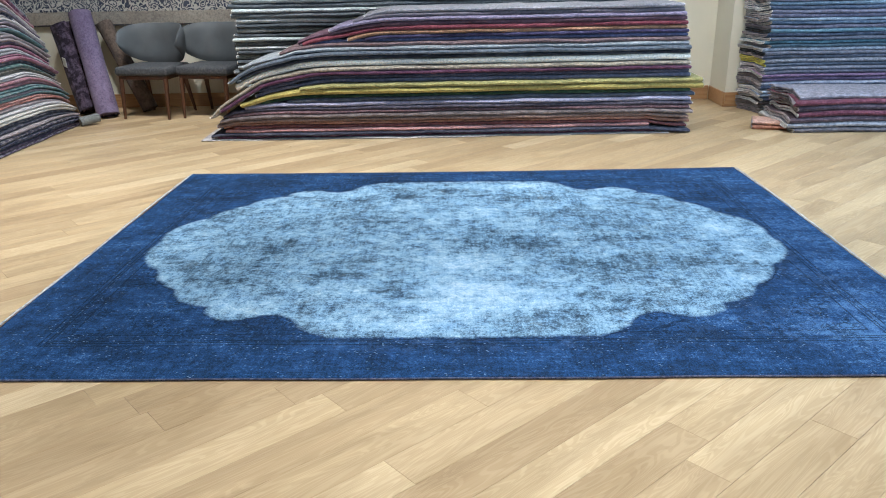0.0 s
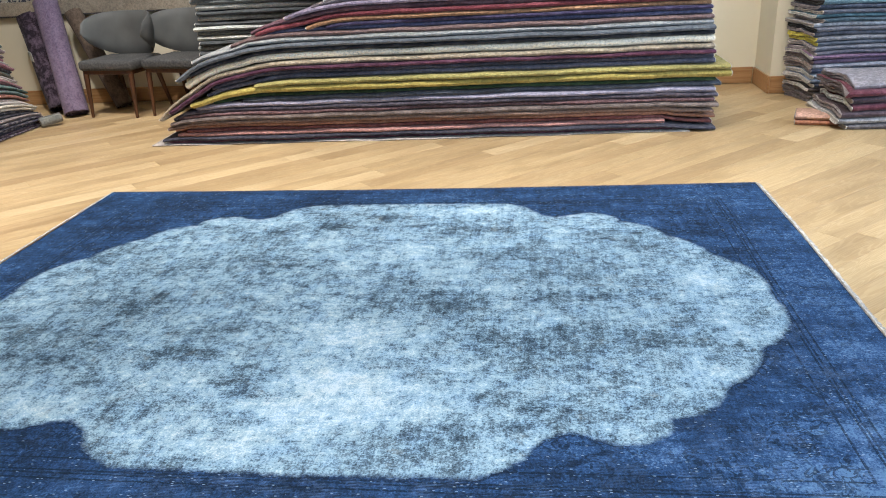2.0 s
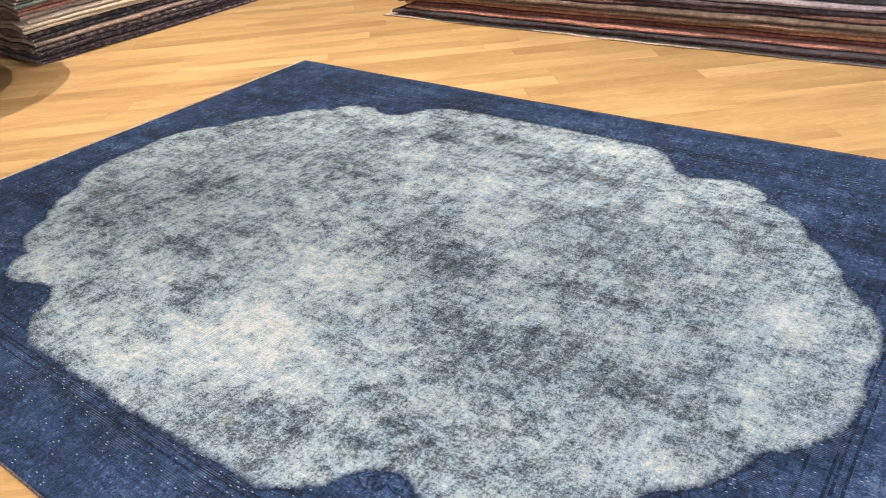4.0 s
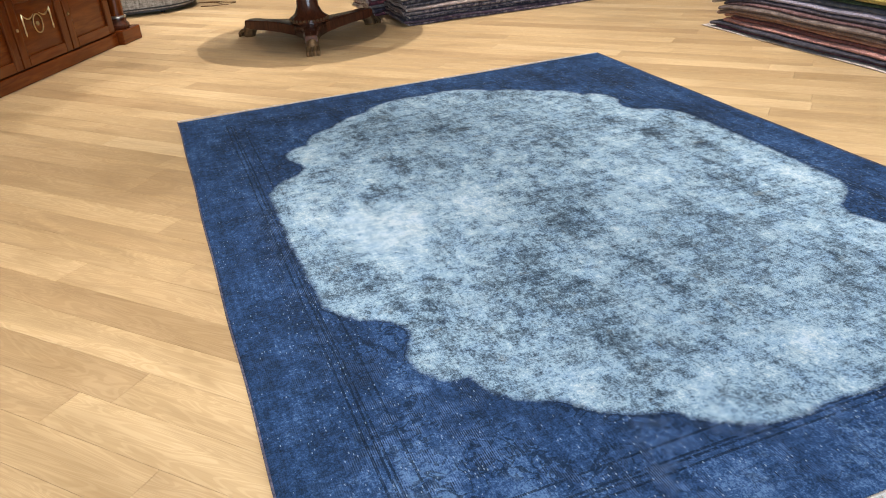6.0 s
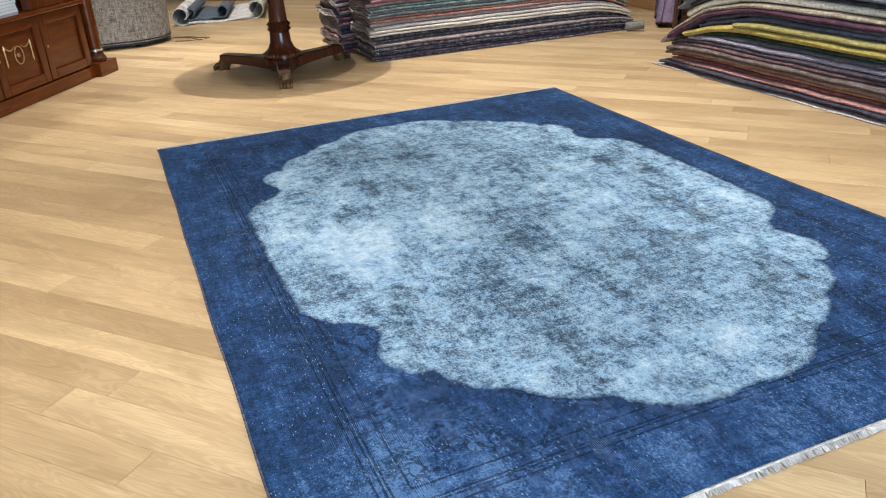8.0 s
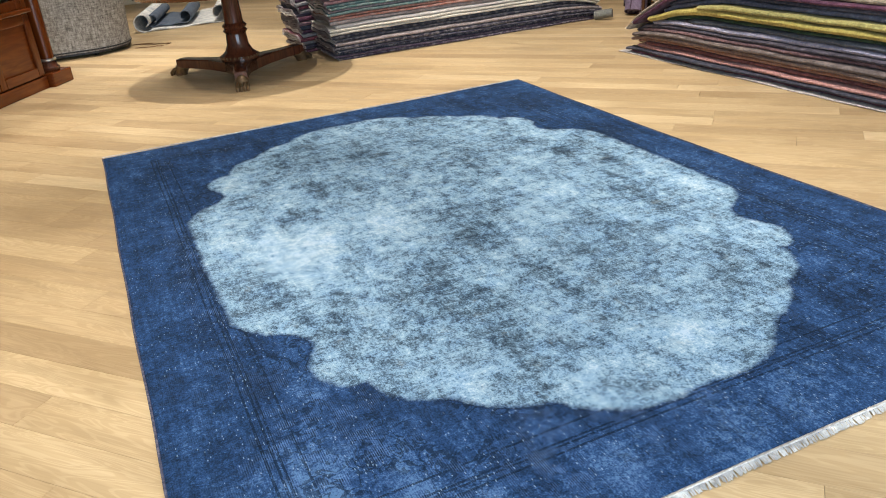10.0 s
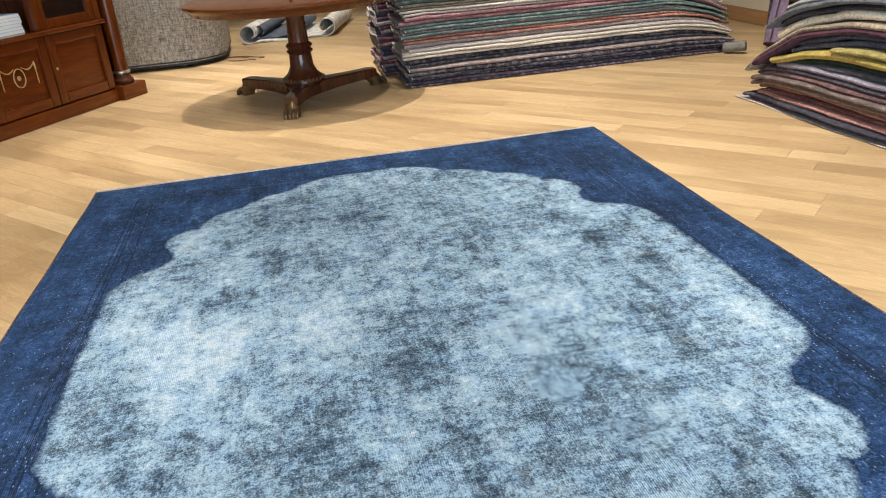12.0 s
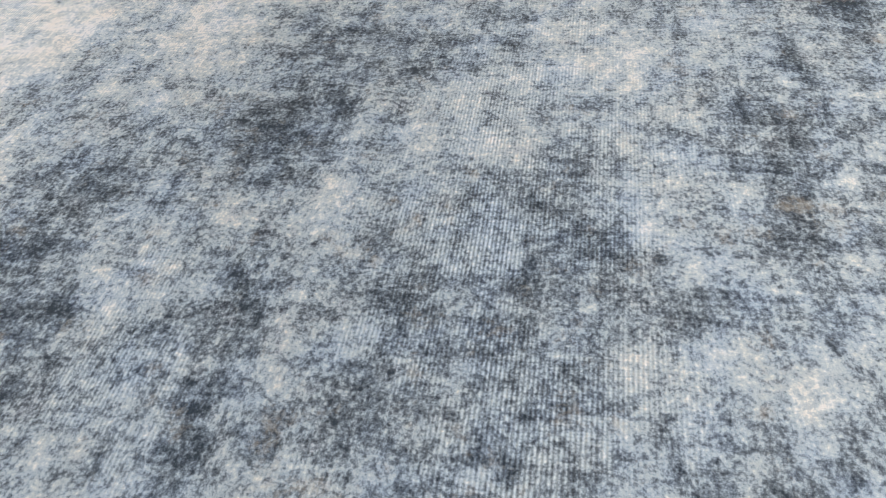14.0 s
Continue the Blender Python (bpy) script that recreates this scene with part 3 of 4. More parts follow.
                bm.faces.new((a[1], a[2], b[2], b[1]))
            y += rnd.uniform(0.0022, 0.0036)
        part(name, bm, FRINGE, rug, "short off-white cotton fringe")
        cord = []
        for i in range(70):
            y = RY * i / 69
            cord.append((x + way * (0.005 * math.sin(y * 3.1 + 1.0) + 0.003), y, 0.0125 + 0.001 * math.sin(i * 1.9)))
        part("end_cord", tube(cord, 0.003, 6), FRINGE, rug, "off-white woven end cord", True)
    # overcast long sides
    for y, way in ((0.0, -1), (RY, 1)):
        pts3 = []
        for i in range(60):
            x = RX * i / 59
            pts3.append((x, y + way * 0.003 + 0.002 * math.sin(x * 2.3) + 0.002 * math.sin(x * 7.0) - (bow(x) if way > 0 else 0.0), 0.0075))
        part("side_cord", tube(pts3, 0.0038, 6), SIDE_CORD, rug, "grey-blue overcast side cord", True)
    return rug


FRINGE = fabric("fringe_cotton", (178, 174, 168), (222, 218, 210), 0.6, 26)
SIDE_CORD = fabric("side_cord_wool", (66, 68, 92), (150, 146, 160), 0.3, 60)
blue_rug()


# ---------------------------------------------------------------- piles of folded rugs
ENDS = [fabric("rug_back", c, None, 0.4, 30) for c in ((190, 180, 172), (166, 152, 150), (206, 200, 194), (134, 122, 124))]


def plies(count, depth, thick, fine=False):
    """The section of a rug folded to and fro: a serpentine band with its folds at front and back, as a closed loop."""
    t = thick / count
    mid = []
    runs = (1.0, 0.92, 0.84, 0.76, 0.68, 0.60, 0.52, 0.44, 0.36, 0.28, 0.20, 0.12) if fine else (1.0, 0.45)
    for k in range(count):
        z = t * (k + 0.5)
        run = [(depth * q, z) for q in runs] + [(t * 1.15, z)]
        front_next = k % 2 == 0
        mid += run if front_next else run[::-1]
        if k < count - 1:
            zz = t * (k + 1)
            if front_next:
                mid += [(t * (1.15 - 1.0 * math.sin(a)), zz - 0.5 * t * math.cos(a)) for a in (radians(30), radians(60), radians(90), radians(120), radians(150))]
            else:
                mid += [(depth + t * 0.3, zz)]
    half = 0.395 * t
    left, right = [], []
    for i, p in enumerate(mid):
        a, b = mid[max(i - 1, 0)], mid[min(i + 1, len(mid) - 1)]
        d = Vector((b[0] - a[0], b[1] - a[1]))
        d.normalize()
        left.append((p[0] - d.y * half, p[1] + d.x * half))
        right.append((p[0] + d.y * half, p[1] - d.x * half))
    return left + right[::-1]


def folded_rug(name, colour, s0, s1, depth, thick, lift, place, label, group, seed, pattern=0.35, second=None, scale=9.0, pale_end=0.5, crumple=0.0, end_wool=None):
    """A folded rug, its rounded folds to the front. place(s, d, z) carries length, depth and height to the world;
    lift(s) is the height of its underside; crumple buckles the end at s0."""
    rnd = random.Random(seed)
    count = 2
    fold = plies(count, depth, thick, crumple > 0)
    n = max(12, int((s1 - s0) / 0.09))
    jut = rnd.uniform(-0.022, 0.022)
    ph = rnd.uniform(0, 100)

    def station(s, out=0.0, shrink=0.0):
        wav = 0.024 * noise.noise((s * 1.6, ph, 0.3)) + 0.010 * noise.noise((s * 6.0, ph, 7.0))
        fat = 1 + 0.18 * noise.noise((s * 2.6, ph, 3.0)) + 0.06 * noise.noise((s * 9.0, ph, 3.0))
        z = lift(s) + 0.005 * noise.noise((s * 3.0, z_mark(lift(s)), 9.0)) + 0.003 * noise.noise((s * 7.0, ph, 1.0))
        near = crumple * math.exp(-(s - s0) / 0.16)
        rise = math.atan((lift(s + 0.03) - lift(s - 0.03)) / 0.06)
        sin_r, cos_r = math.sin(rise), math.cos(rise)

        def at(u, w):
            up = thick / 2 + (w * fat - thick / 2) * (1 - shrink)
            h = z + up * cos_r
            buckle = near * (0.030 * noise.noise((u * 7.0, h * 1.6, 2.0)) + 0.014 * noise.noise((u * 16.0, h * 3.0, 8.0)))
            slip = near * 0.022 * noise.noise((h * 21.0, u * 6.0, 5.0)) - up * sin_r
            return place(s + out + slip, u + jut + wav, max(0.002, h + buckle))
        return at

    ss = [s0 + (s1 - s0) * (i / n) ** (1.6 if crumple else 1.0) for i in range(n + 1)]
    st = [station(ss[0], -0.004, 0.25)] + [station(s) for s in ss] + [station(ss[-1], 0.004, 0.25)]
    rug = thing(name, None, label, "rug", group)
    part("folded_body", extrude_section(fold, st), fabric("wool", colour, second, pattern, scale), rug, "", True)
    for s, way in ((s0, -1), (s1, 1)):
        if rnd.random() < (1.0 if crumple and way < 0 else pale_end):
            cap = [station(s, way * 0.0045, 0.12), station(s, way * 0.009, 0.16)]
            part("selvedge", extrude_section(fold, cap), end_wool or (ENDS[rnd.randrange(4)] if crumple else CREAM), rug, "pale woven selvedge at the cut end")
    return rug


def z_mark(z):
    return round(z / 0.15) * 0.7


def slanted(x, y, angle, slant):
    """As straight(), with its ends cut aslant."""
    plan = straight(x, y, angle)
    return lambda along, d, z: plan(along - slant * d, d, z)


def straight(x, y, angle=0.0):
    """The plan of a pile: its front starts at (x, y) and runs along angle; depth goes to the left of that way."""
    c, s = math.cos(radians(angle)), math.sin(radians(angle))
    return lambda along, d, z: (x + along * c - d * s, y + along * s + d * c, z)


# the long front pile before the north wall
FRONT = [
    ((176, 166, 160), .010, -0.30, 3.84), ((98, 52, 74), .026, -0.16, 3.72), ((62, 60, 74), .026, -0.20, 4.02), ((180, 122, 112), .034, -0.08, 3.66), ((124, 62, 56), .026, 0.0, 4.0), ((166, 112, 82), .032, -0.10, 4.02),
    ((134, 104, 88), .034, -0.14, 4.0), ((106, 90, 84), .036, -0.1, 4.03), ((100, 68, 70), .030, -0.03, 4.0), ((76, 68, 80), .032, -0.08, 4.02), ((142, 136, 158), .040, 0.12, 4.0), ((74, 78, 90), .034, 0.50, 4.04),
    ((44, 68, 40), .030, 0.26, 4.0), ((168, 148, 44), .055, 0.10, 4.10), ((156, 144, 66), .040, 0.62, 4.09), ((92, 92, 112), .036, 0.22, 3.99), ((74, 72, 90), .034, 0.26, 3.98), ((82, 38, 64), .032, -0.08, 3.98), ((150, 134, 110), .038, -0.17, 3.97),
    ((255, 244, 222), .058, 0.06, 3.98), ((44, 46, 56), .032, 0.1, 3.97), ((92, 98, 108), .036, 0.02, 3.97), ((142, 144, 146), .036, 0.14, 3.96), ((116, 90, 88), .036, 0.46, 3.96), ((72, 78, 118), .030, 0.72, 3.95), ((56, 48, 84), .030, 1.2, 3.95),
    ((156, 112, 70), .034, 1.05, 3.94), ((120, 44, 56), .038, 0.66, 3.94), ((96, 64, 76), .036, 0.62, 3.93), ((130, 116, 142), .034, 0.9, 3.92), ((104, 96, 104), .034, 1.1, 3.91), ((140, 134, 138), .036, 1.2, 3.9),
]


def front_pile():
    rnd = random.Random(11)
    step = 0.02
    grid = np.arange(-0.6, 4.4, step)
    top = np.zeros(len(grid))
    for k, (colour, thick, left, right) in enumerate(FRONT):
        inside = (grid >= left - 1e-6) & (grid <= right + 1e-6)
        padded = np.where(inside, top, np.interp(grid, grid[inside], top[inside]))
        # what juts out past the pile's east end stays level
        padded = np.where(grid > 3.88, np.interp(3.88, grid, padded), padded)
        for width in (0.34, 0.16):
            m = int(width / step)
            bridge = np.convolve(np.pad(padded, m, mode="edge"), np.ones(2 * m + 1) / (2 * m + 1), mode="valid")
            padded = np.maximum(padded, bridge)
        # the free end hangs a little
        padded = padded - 0.03 * np.exp(-np.clip(grid - left, 0, 9) / 0.08) * (padded > 0.12)
        under = np.maximum(padded, np.where(inside, top, 0.0) * 0.97)
        # a hanging end slopes no steeper than wool will bend
        for i in range(len(grid) - 2, -1, -1):
            if inside[i] and grid[i] < 2.0:
                under[i] = max(under[i], under[i + 1] - 0.62 * step)
        top = np.where(inside, under + thick * np.sqrt(1 + np.gradient(under, step).clip(-0.8, 0.8) ** 2 * inside), top)

        def lift(s, z=under.copy()):
            return float(np.interp(s, grid, z)) + 0.002

        base = float(np.interp(2.5, grid, under))
        front = 4.165 + 0.02 * math.sin(k * 1.7) + 0.05 * ease((base - 0.6) / 0.3)
        label = "yellow worn folded rug in a tall pile" if k in (13, 14) else "cream folded wool rug in a tall pile" if k == 19 else "folded overdyed wool rug in a tall pile"
        folded_rug("folded_rug", colour, left, right, 0.62, thick, lift, straight(0, front, 1.1), label, "front rug pile", 100 + k, rnd.uniform(0.3, 0.75) if k != 19 else 0.2, scale=rnd.uniform(14, 34))


def back_pile():
    rnd = random.Random(12)
    greys = [(178, 182, 178), (84, 88, 92), (150, 154, 152), (72, 76, 80), (196, 198, 192), (112, 116, 118)]
    z = 0.0
    k = 0
    while z < 1.42:
        thick = rnd.uniform(0.038, 0.052)
        base = z
        folded_rug("folded_rug", greys[k % 6], -0.14 + rnd.uniform(-0.03, 0.05), 3.86 + rnd.uniform(-0.05, 0.05), 0.74, thick, lambda s, b=base: b + 0.002, straight(0, 4.94, 1.1),
                   "grey folded wool rug in a tall pile", "back rug pile", 200 + k, rnd.uniform(0.2, 0.5))
        z += thick
        k += 1


front_pile()
back_pile()

# the pile in the west, seen along its long side and its south end
WEST = [(70, 52, 78), (52, 50, 72), (50, 44, 62), (46, 46, 62), (206, 196, 176), (150, 132, 128), (176, 106, 84), (92, 124, 122), (84, 116, 112), (164, 104, 110), (196, 186, 178), (118, 108, 84), (76, 106, 100), (150, 84, 104), (120, 66, 92),
        (128, 112, 120), (86, 80, 92), (96, 128, 132), (104, 134, 140), (66, 100, 106), (188, 178, 168), (146, 122, 112), (180, 104, 78), (186, 120, 118), (150, 150, 148), (60, 58, 70), (164, 160, 156), (104, 118, 124), (176, 170, 164),
        (58, 54, 62), (120, 108, 118)]
BEHIND = [(92, 44, 62), (70, 60, 74), (120, 112, 112), (104, 40, 56), (150, 140, 138), (84, 52, 74), (60, 62, 78), (132, 90, 96)]


def west_pile():
    rnd = random.Random(13)
    z, k = 0.0, 0
    while z < 1.42:
        thick = rnd.choice((0.017, 0.021, 0.026, 0.032)) * rnd.uniform(0.9, 1.15)
        base = z
        end = 2.93 - 0.14 * base + rnd.uniform(-0.05, 0.03)
        run = k // 2 if k % 5 else k
        tone = WEST[run % len(WEST)] if z < 0.75 else WEST[(run * 5 + 18) % len(WEST)]

        def lift(s, base=base, end=end):
            return base * (1 - 0.20 * (1 - ease((end - s) / 0.6))) - 0.06 * min(1, base / 0.3) * (1 - ease((end - s) / 0.2)) + 0.002

        folded_rug("folded_rug", tone, rnd.uniform(-0.03, 0.04), end, 0.62, thick, lift, straight(-1.79 - 0.17 * base, 2.11, 90), "folded muted wool rug in a tall pile", "west rug pile", 300 + k, rnd.uniform(0.12, 0.35), (205, 196, 190), rnd.uniform(16, 36), crumple=0.8)
        z += thick + 0.001
        k += 1
    z, k = 0.0, 0
    while z < 1.40:
        thick = rnd.uniform(0.03, 0.042)
        base = z
        folded_rug("folded_rug", BEHIND[k % len(BEHIND)], rnd.uniform(-0.05, 0.0), 2.75 - 0.1 * base, 0.75, thick, lambda s, b=base: b + 0.002, straight(-2.47 - 0.17 * base, 2.02, 90), "folded plum and grey wool rug in a tall pile", "second west rug pile", 700 + k, 0.5, scale=20, crumple=1.1)
        z += thick
        k += 1


west_pile()
# piles in the east corner
EAST = [(78, 96, 78), (120, 108, 104), (132, 120, 120), (110, 90, 96), (66, 74, 112), (104, 124, 160), (140, 158, 186), (60, 76, 120), (150, 150, 174), (112, 70, 120), (146, 84, 140), (98, 92, 120), (120, 118, 140), (94, 104, 130),
        (132, 128, 140), (84, 88, 116), (112, 110, 130), (160, 164, 180), (66, 104, 128), (60, 124, 150), (90, 96, 124), (66, 80, 116), (84, 140, 164), (106, 98, 130), (72, 100, 140), (140, 160, 184), (100, 96, 136),
        (122, 116, 150), (70, 90, 130), (96, 130, 160), (120, 110, 140), (84, 100, 140), (130, 140, 160), (90, 90, 120), (104, 124, 150), (120, 110, 130)]


YELLOW_END = fabric("yellow_rug_back", (232, 214, 30), None, 0.2, 30)
DARK_END = fabric("dark_rug_back", (52, 50, 52), None, 0.3, 30)


def east_piles():
    rnd = random.Random(14)
    z = 0.0
    for k, colour in enumerate(EAST):
        thick = rnd.uniform(0.03, 0.042)
        base = z
        colour = tuple(0.55 * c + 0.38 * sum(colour) / 3 for c in colour)
        folded_rug("folded_rug", colour, rnd.uniform(-0.02, 0.03), 2.3 + rnd.uniform(-0.05, 0.05), 0.36, thick, lambda s, b=base: b + 0.02 * ease(s / 2.0) * b + 0.002, slanted(4.94, 5.08, -3, 0.36), "blue and violet folded rug in a tall pile",
                   "east rug pile", 400 + k, rnd.uniform(0.3, 0.7), scale=rnd.uniform(14, 34), crumple=0.9, end_wool=YELLOW_END if k in (13, 14) else DARK_END if k in (16, 22) else None)
        z += thick
    z = 0.0
    for k, colour in enumerate([(96, 88, 90), (150, 146, 148), (84, 66, 74), (104, 46, 62), (78, 62, 72), (108, 50, 66), (138, 130, 138)]):
        thick = rnd.uniform(0.043, 0.051)
        base = z
        folded_rug("folded_rug", colour, rnd.uniform(-0.03, 0.06), 1.6, 0.55, thick, lambda s, b=base: b + 0.002, slanted(4.88, 4.17, -2, 0.1), "thick folded grey and maroon rug in a low pile",
                   "low rug pile", 500 + k, 0.6, scale=24, crumple=1.1)
        z += thick
    for k, colour in enumerate([(190, 120, 84), (196, 150, 130)]):
        folded_rug("folded_rug", colour, 0.0, 0.34, 0.2, 0.042, lambda s, b=0.042 * k: b + 0.002, straight(4.62, 4.36, -18), "small folded orange rug on the oak floor", "small orange rugs", 560 + k, 0.5, scale=20, crumple=0.6)


east_piles()


# ---------------------------------------------------------------- chairs
def dining_chair(m):
    chair = thing("lounge_chair", m, "grey upholstered chair with rounded wing back and dark wooden legs", "chair", "chairs by the wall")
    seat = boxed(-0.29, 0.29, -0.26, 0.24, 0.435, 0.525, bevel=0.03, seg=4)
    part("seat", seat, GREY_SEAT, chair, "grey tweed seat", True)
    part("seat_frame", boxed(-0.265, 0.265, -0.235, 0.225, 0.40, 0.437, bevel=0.006), CHAIR_WOOD, chair)
    # wrapped back: a curved shell wider at its middle
    bm = bmesh.new()
    nu, nv = 22, 12
    grid = {}
    for side in (0, 1):
        for i in range(nu + 1):
            a = radians(-106 + 212 * i / nu)
            for j in range(nv + 1):
                v = j / nv
                wing = abs(a) / radians(106)
                up_half = 0.185 * math.sqrt(max(0.0, 1 - wing ** 2.4)) + 0.015
                low_half = 0.20 * max(0.0, 1 - wing ** 2.2) + 0.02
                mid = 0.72 + 0.02 * wing
                z = mid + (2 * v - 1) * (up_half if v > 0.5 else low_half)
                r = 0.30 + 0.02 * v + 0.02 * wing
                puff = 0.03 * (1 - (2 * v - 1) ** 4) * (1 - wing ** 8) + 0.006
                r += puff if side == 0 else -puff
                grid[side, i, j] = bm.verts.new((r * math.sin(a) * 1.0, 0.0 + r * math.cos(a) * 0.86, z))
    for side in (0, 1):
        for i in range(nu):
            for j in range(nv):
                bm.faces.new([grid[side, i + a, j + b] for a, b in ((0, 0), (1, 0), (1, 1), (0, 1))])
    for i in range(nu):
        for j in (0, nv):
            bm.faces.new((grid[0, i, j], grid[0, i + 1, j], grid[1, i + 1, j], grid[1, i, j]))
    for j in range(nv):
        for i in (0, nu):
            bm.faces.new((grid[0, i, j], grid[0, i, j + 1], grid[1, i, j + 1], grid[1, i, j]))
    part("backrest", bm, GREY_FABRIC, chair, "smooth grey rounded backrest", True)
    for x, y, tx, ty in ((-0.245, -0.22, -0.255, -0.24), (0.245, -0.22, 0.235, -0.24), (-0.22, 0.20, -0.24, 0.30), (0.22, 0.20, 0.25, 0.30)):
        part("leg", tube([(x, y, 0.405), ((x + tx) / 2, (y + ty) / 2, 0.2), (tx, ty, 0.0)], 0.02, 10, taper=[0.026, 0.021, 0.014]), CHAIR_WOOD, chair, "", True)
    return chair


first_chair = dining_chair(pose(-1.17, 5.50, 0, 0, 0, -9))
copy_thing(first_chair, pose(-0.54, 5.48, 0, 0, 0, -12))


# ---------------------------------------------------------------- rolled rugs leaning on the wall
def rolled_rug(foot, head, radius, colour, label, seed, flat=1.0, second=None, group="leaning rolled rugs"):
    foot, head = Vector(foot), Vector(head)
    way = head - foot
    length = way.length
    rug = thing("rolled_rug", Matrix.Translation(foot) @ way.to_track_quat("Z", "Y").to_matrix().to_4x4(), label, "rug", group)
    turns, n = 3.2, 80
    pitch = radius * 0.72 / turns
    section = []
    for i in range(n + 1):
        a = 2 * math.pi * turns * i / n
        r = radius * 0.28 + pitch * turns * i / n
        section.append((r * math.cos(a), r * math.sin(a) * flat))
    inner = [(x * (1 - 0.010 / max(math.hypot(x, y), 0.012)), y * (1 - 0.010 / max(math.hypot(x, y), 0.012))) for x, y in section][::-1]
    loop = section + inner
    ph = seed * 3.7

    def st(s):
        k = 1 + 0.05 * noise.noise((s * 3, ph, 0))
        return lambda u, w: (u * k, w * k, s)

    part("roll", extrude_section(loop, [st(length * i / 12) for i in range(13)]), fabric("wool", colour, second, 0.5, 14), rug, "", True)
    return rug


rolled_rug((-1.66, 5.38, 0.03), (-1.96, 5.76, 1.03), 0.125, (134, 114, 146), "lilac rolled rug leaning on the wall", 1, second=(100, 84, 106))
plum_roll = rolled_rug((-1.91, 5.60, 0.05), (-2.18, 5.84, 0.90), 0.16, (50, 40, 54), "dark plum rolled rug leaning on the wall", 2, second=(130, 112, 132))
rolled_rug((-1.34, 5.70, 0.035), (-1.78, 5.88, 0.92), 0.095, (118, 100, 84), "brown patterned rolled rug leaning on the wall", 3, second=(52, 44, 50))
rolled_rug((-1.74, 4.91, 0.047), (-1.61, 5.04, 0.07), 0.047, (128, 128, 122), "small grey rolled rug end on the floor beside a pile", 4, second=(90, 92, 92), group="")


part("paper_tag", boxed(-0.028, 0.028, -0.002, 0.002, -0.05, 0.05), PAPER, plum_roll, "small white paper tag", False, plum_roll.matrix_basis.inverted() @ pose(-2.125, 5.57, 0.55, 12, 14, -30))


# ---------------------------------------------------------------- hanging rug on the north wall
def hanging_material():
    m, t, p = nodes_of("navy_floral_wool")
    v = coords(t)
    cell = node(t, "ShaderNodeTexVoronoi", feature="DISTANCE_TO_EDGE", Scale=15.0)
    warp = node(t, "ShaderNodeTexNoise", Scale=8.0, Detail=3.0)
    wire(t, v, 0, warp, "Vector")
    vm = mixer(t, 0.14, (v, 0), (warp, "Color"))
    wire(t, vm, 2, cell, "Vector")
    r = ramp(t, [(0.05, (0.44, 0.41, 0.36)), (0.09, (0.030, 0.036, 0.060)), (0.19, (0.034, 0.042, 0.070)), (0.23, (0.40, 0.38, 0.34)), (0.33, (0.42, 0.39, 0.35)), (0.36, (0.05, 0.055, 0.08))])
    wire(t, cell, "Distance", r, 0)
    wire(t, r, 0, p, "Base Color")
    p.inputs["Roughness"].default_value = 0.95
    fine = node(t, "ShaderNodeTexNoise", Scale=160.0)
    wire(t, v, 0, fine, "Vector")
    bump(t, p, (fine, "Fac"), 0.3, 0.002)
    return m


hanging = thing("hanging_rug", pose(-1.6, Y1 - 0.03, 0), "navy and ivory floral rug with beige border hung on the wall", "rug")
part("field", boxed(-1.7, 1.9, -0.008, 0.008, 1.03, 3.1, bevel=0.003), hanging_material(), hanging)
part("border", boxed(-1.7, 1.9, -0.01, 0.008, 0.90, 1.028, bevel=0.003), fabric("beige_border", (172, 160, 142), (140, 128, 116), 0.5, 16), hanging, "plain beige border")
part("binding", boxed(-1.7, 1.9, -0.011, 0.008, 0.885, 0.899, bevel=0.002), fabric("binding", (70, 66, 70), None, 0.3), hanging, "dark bottom binding")


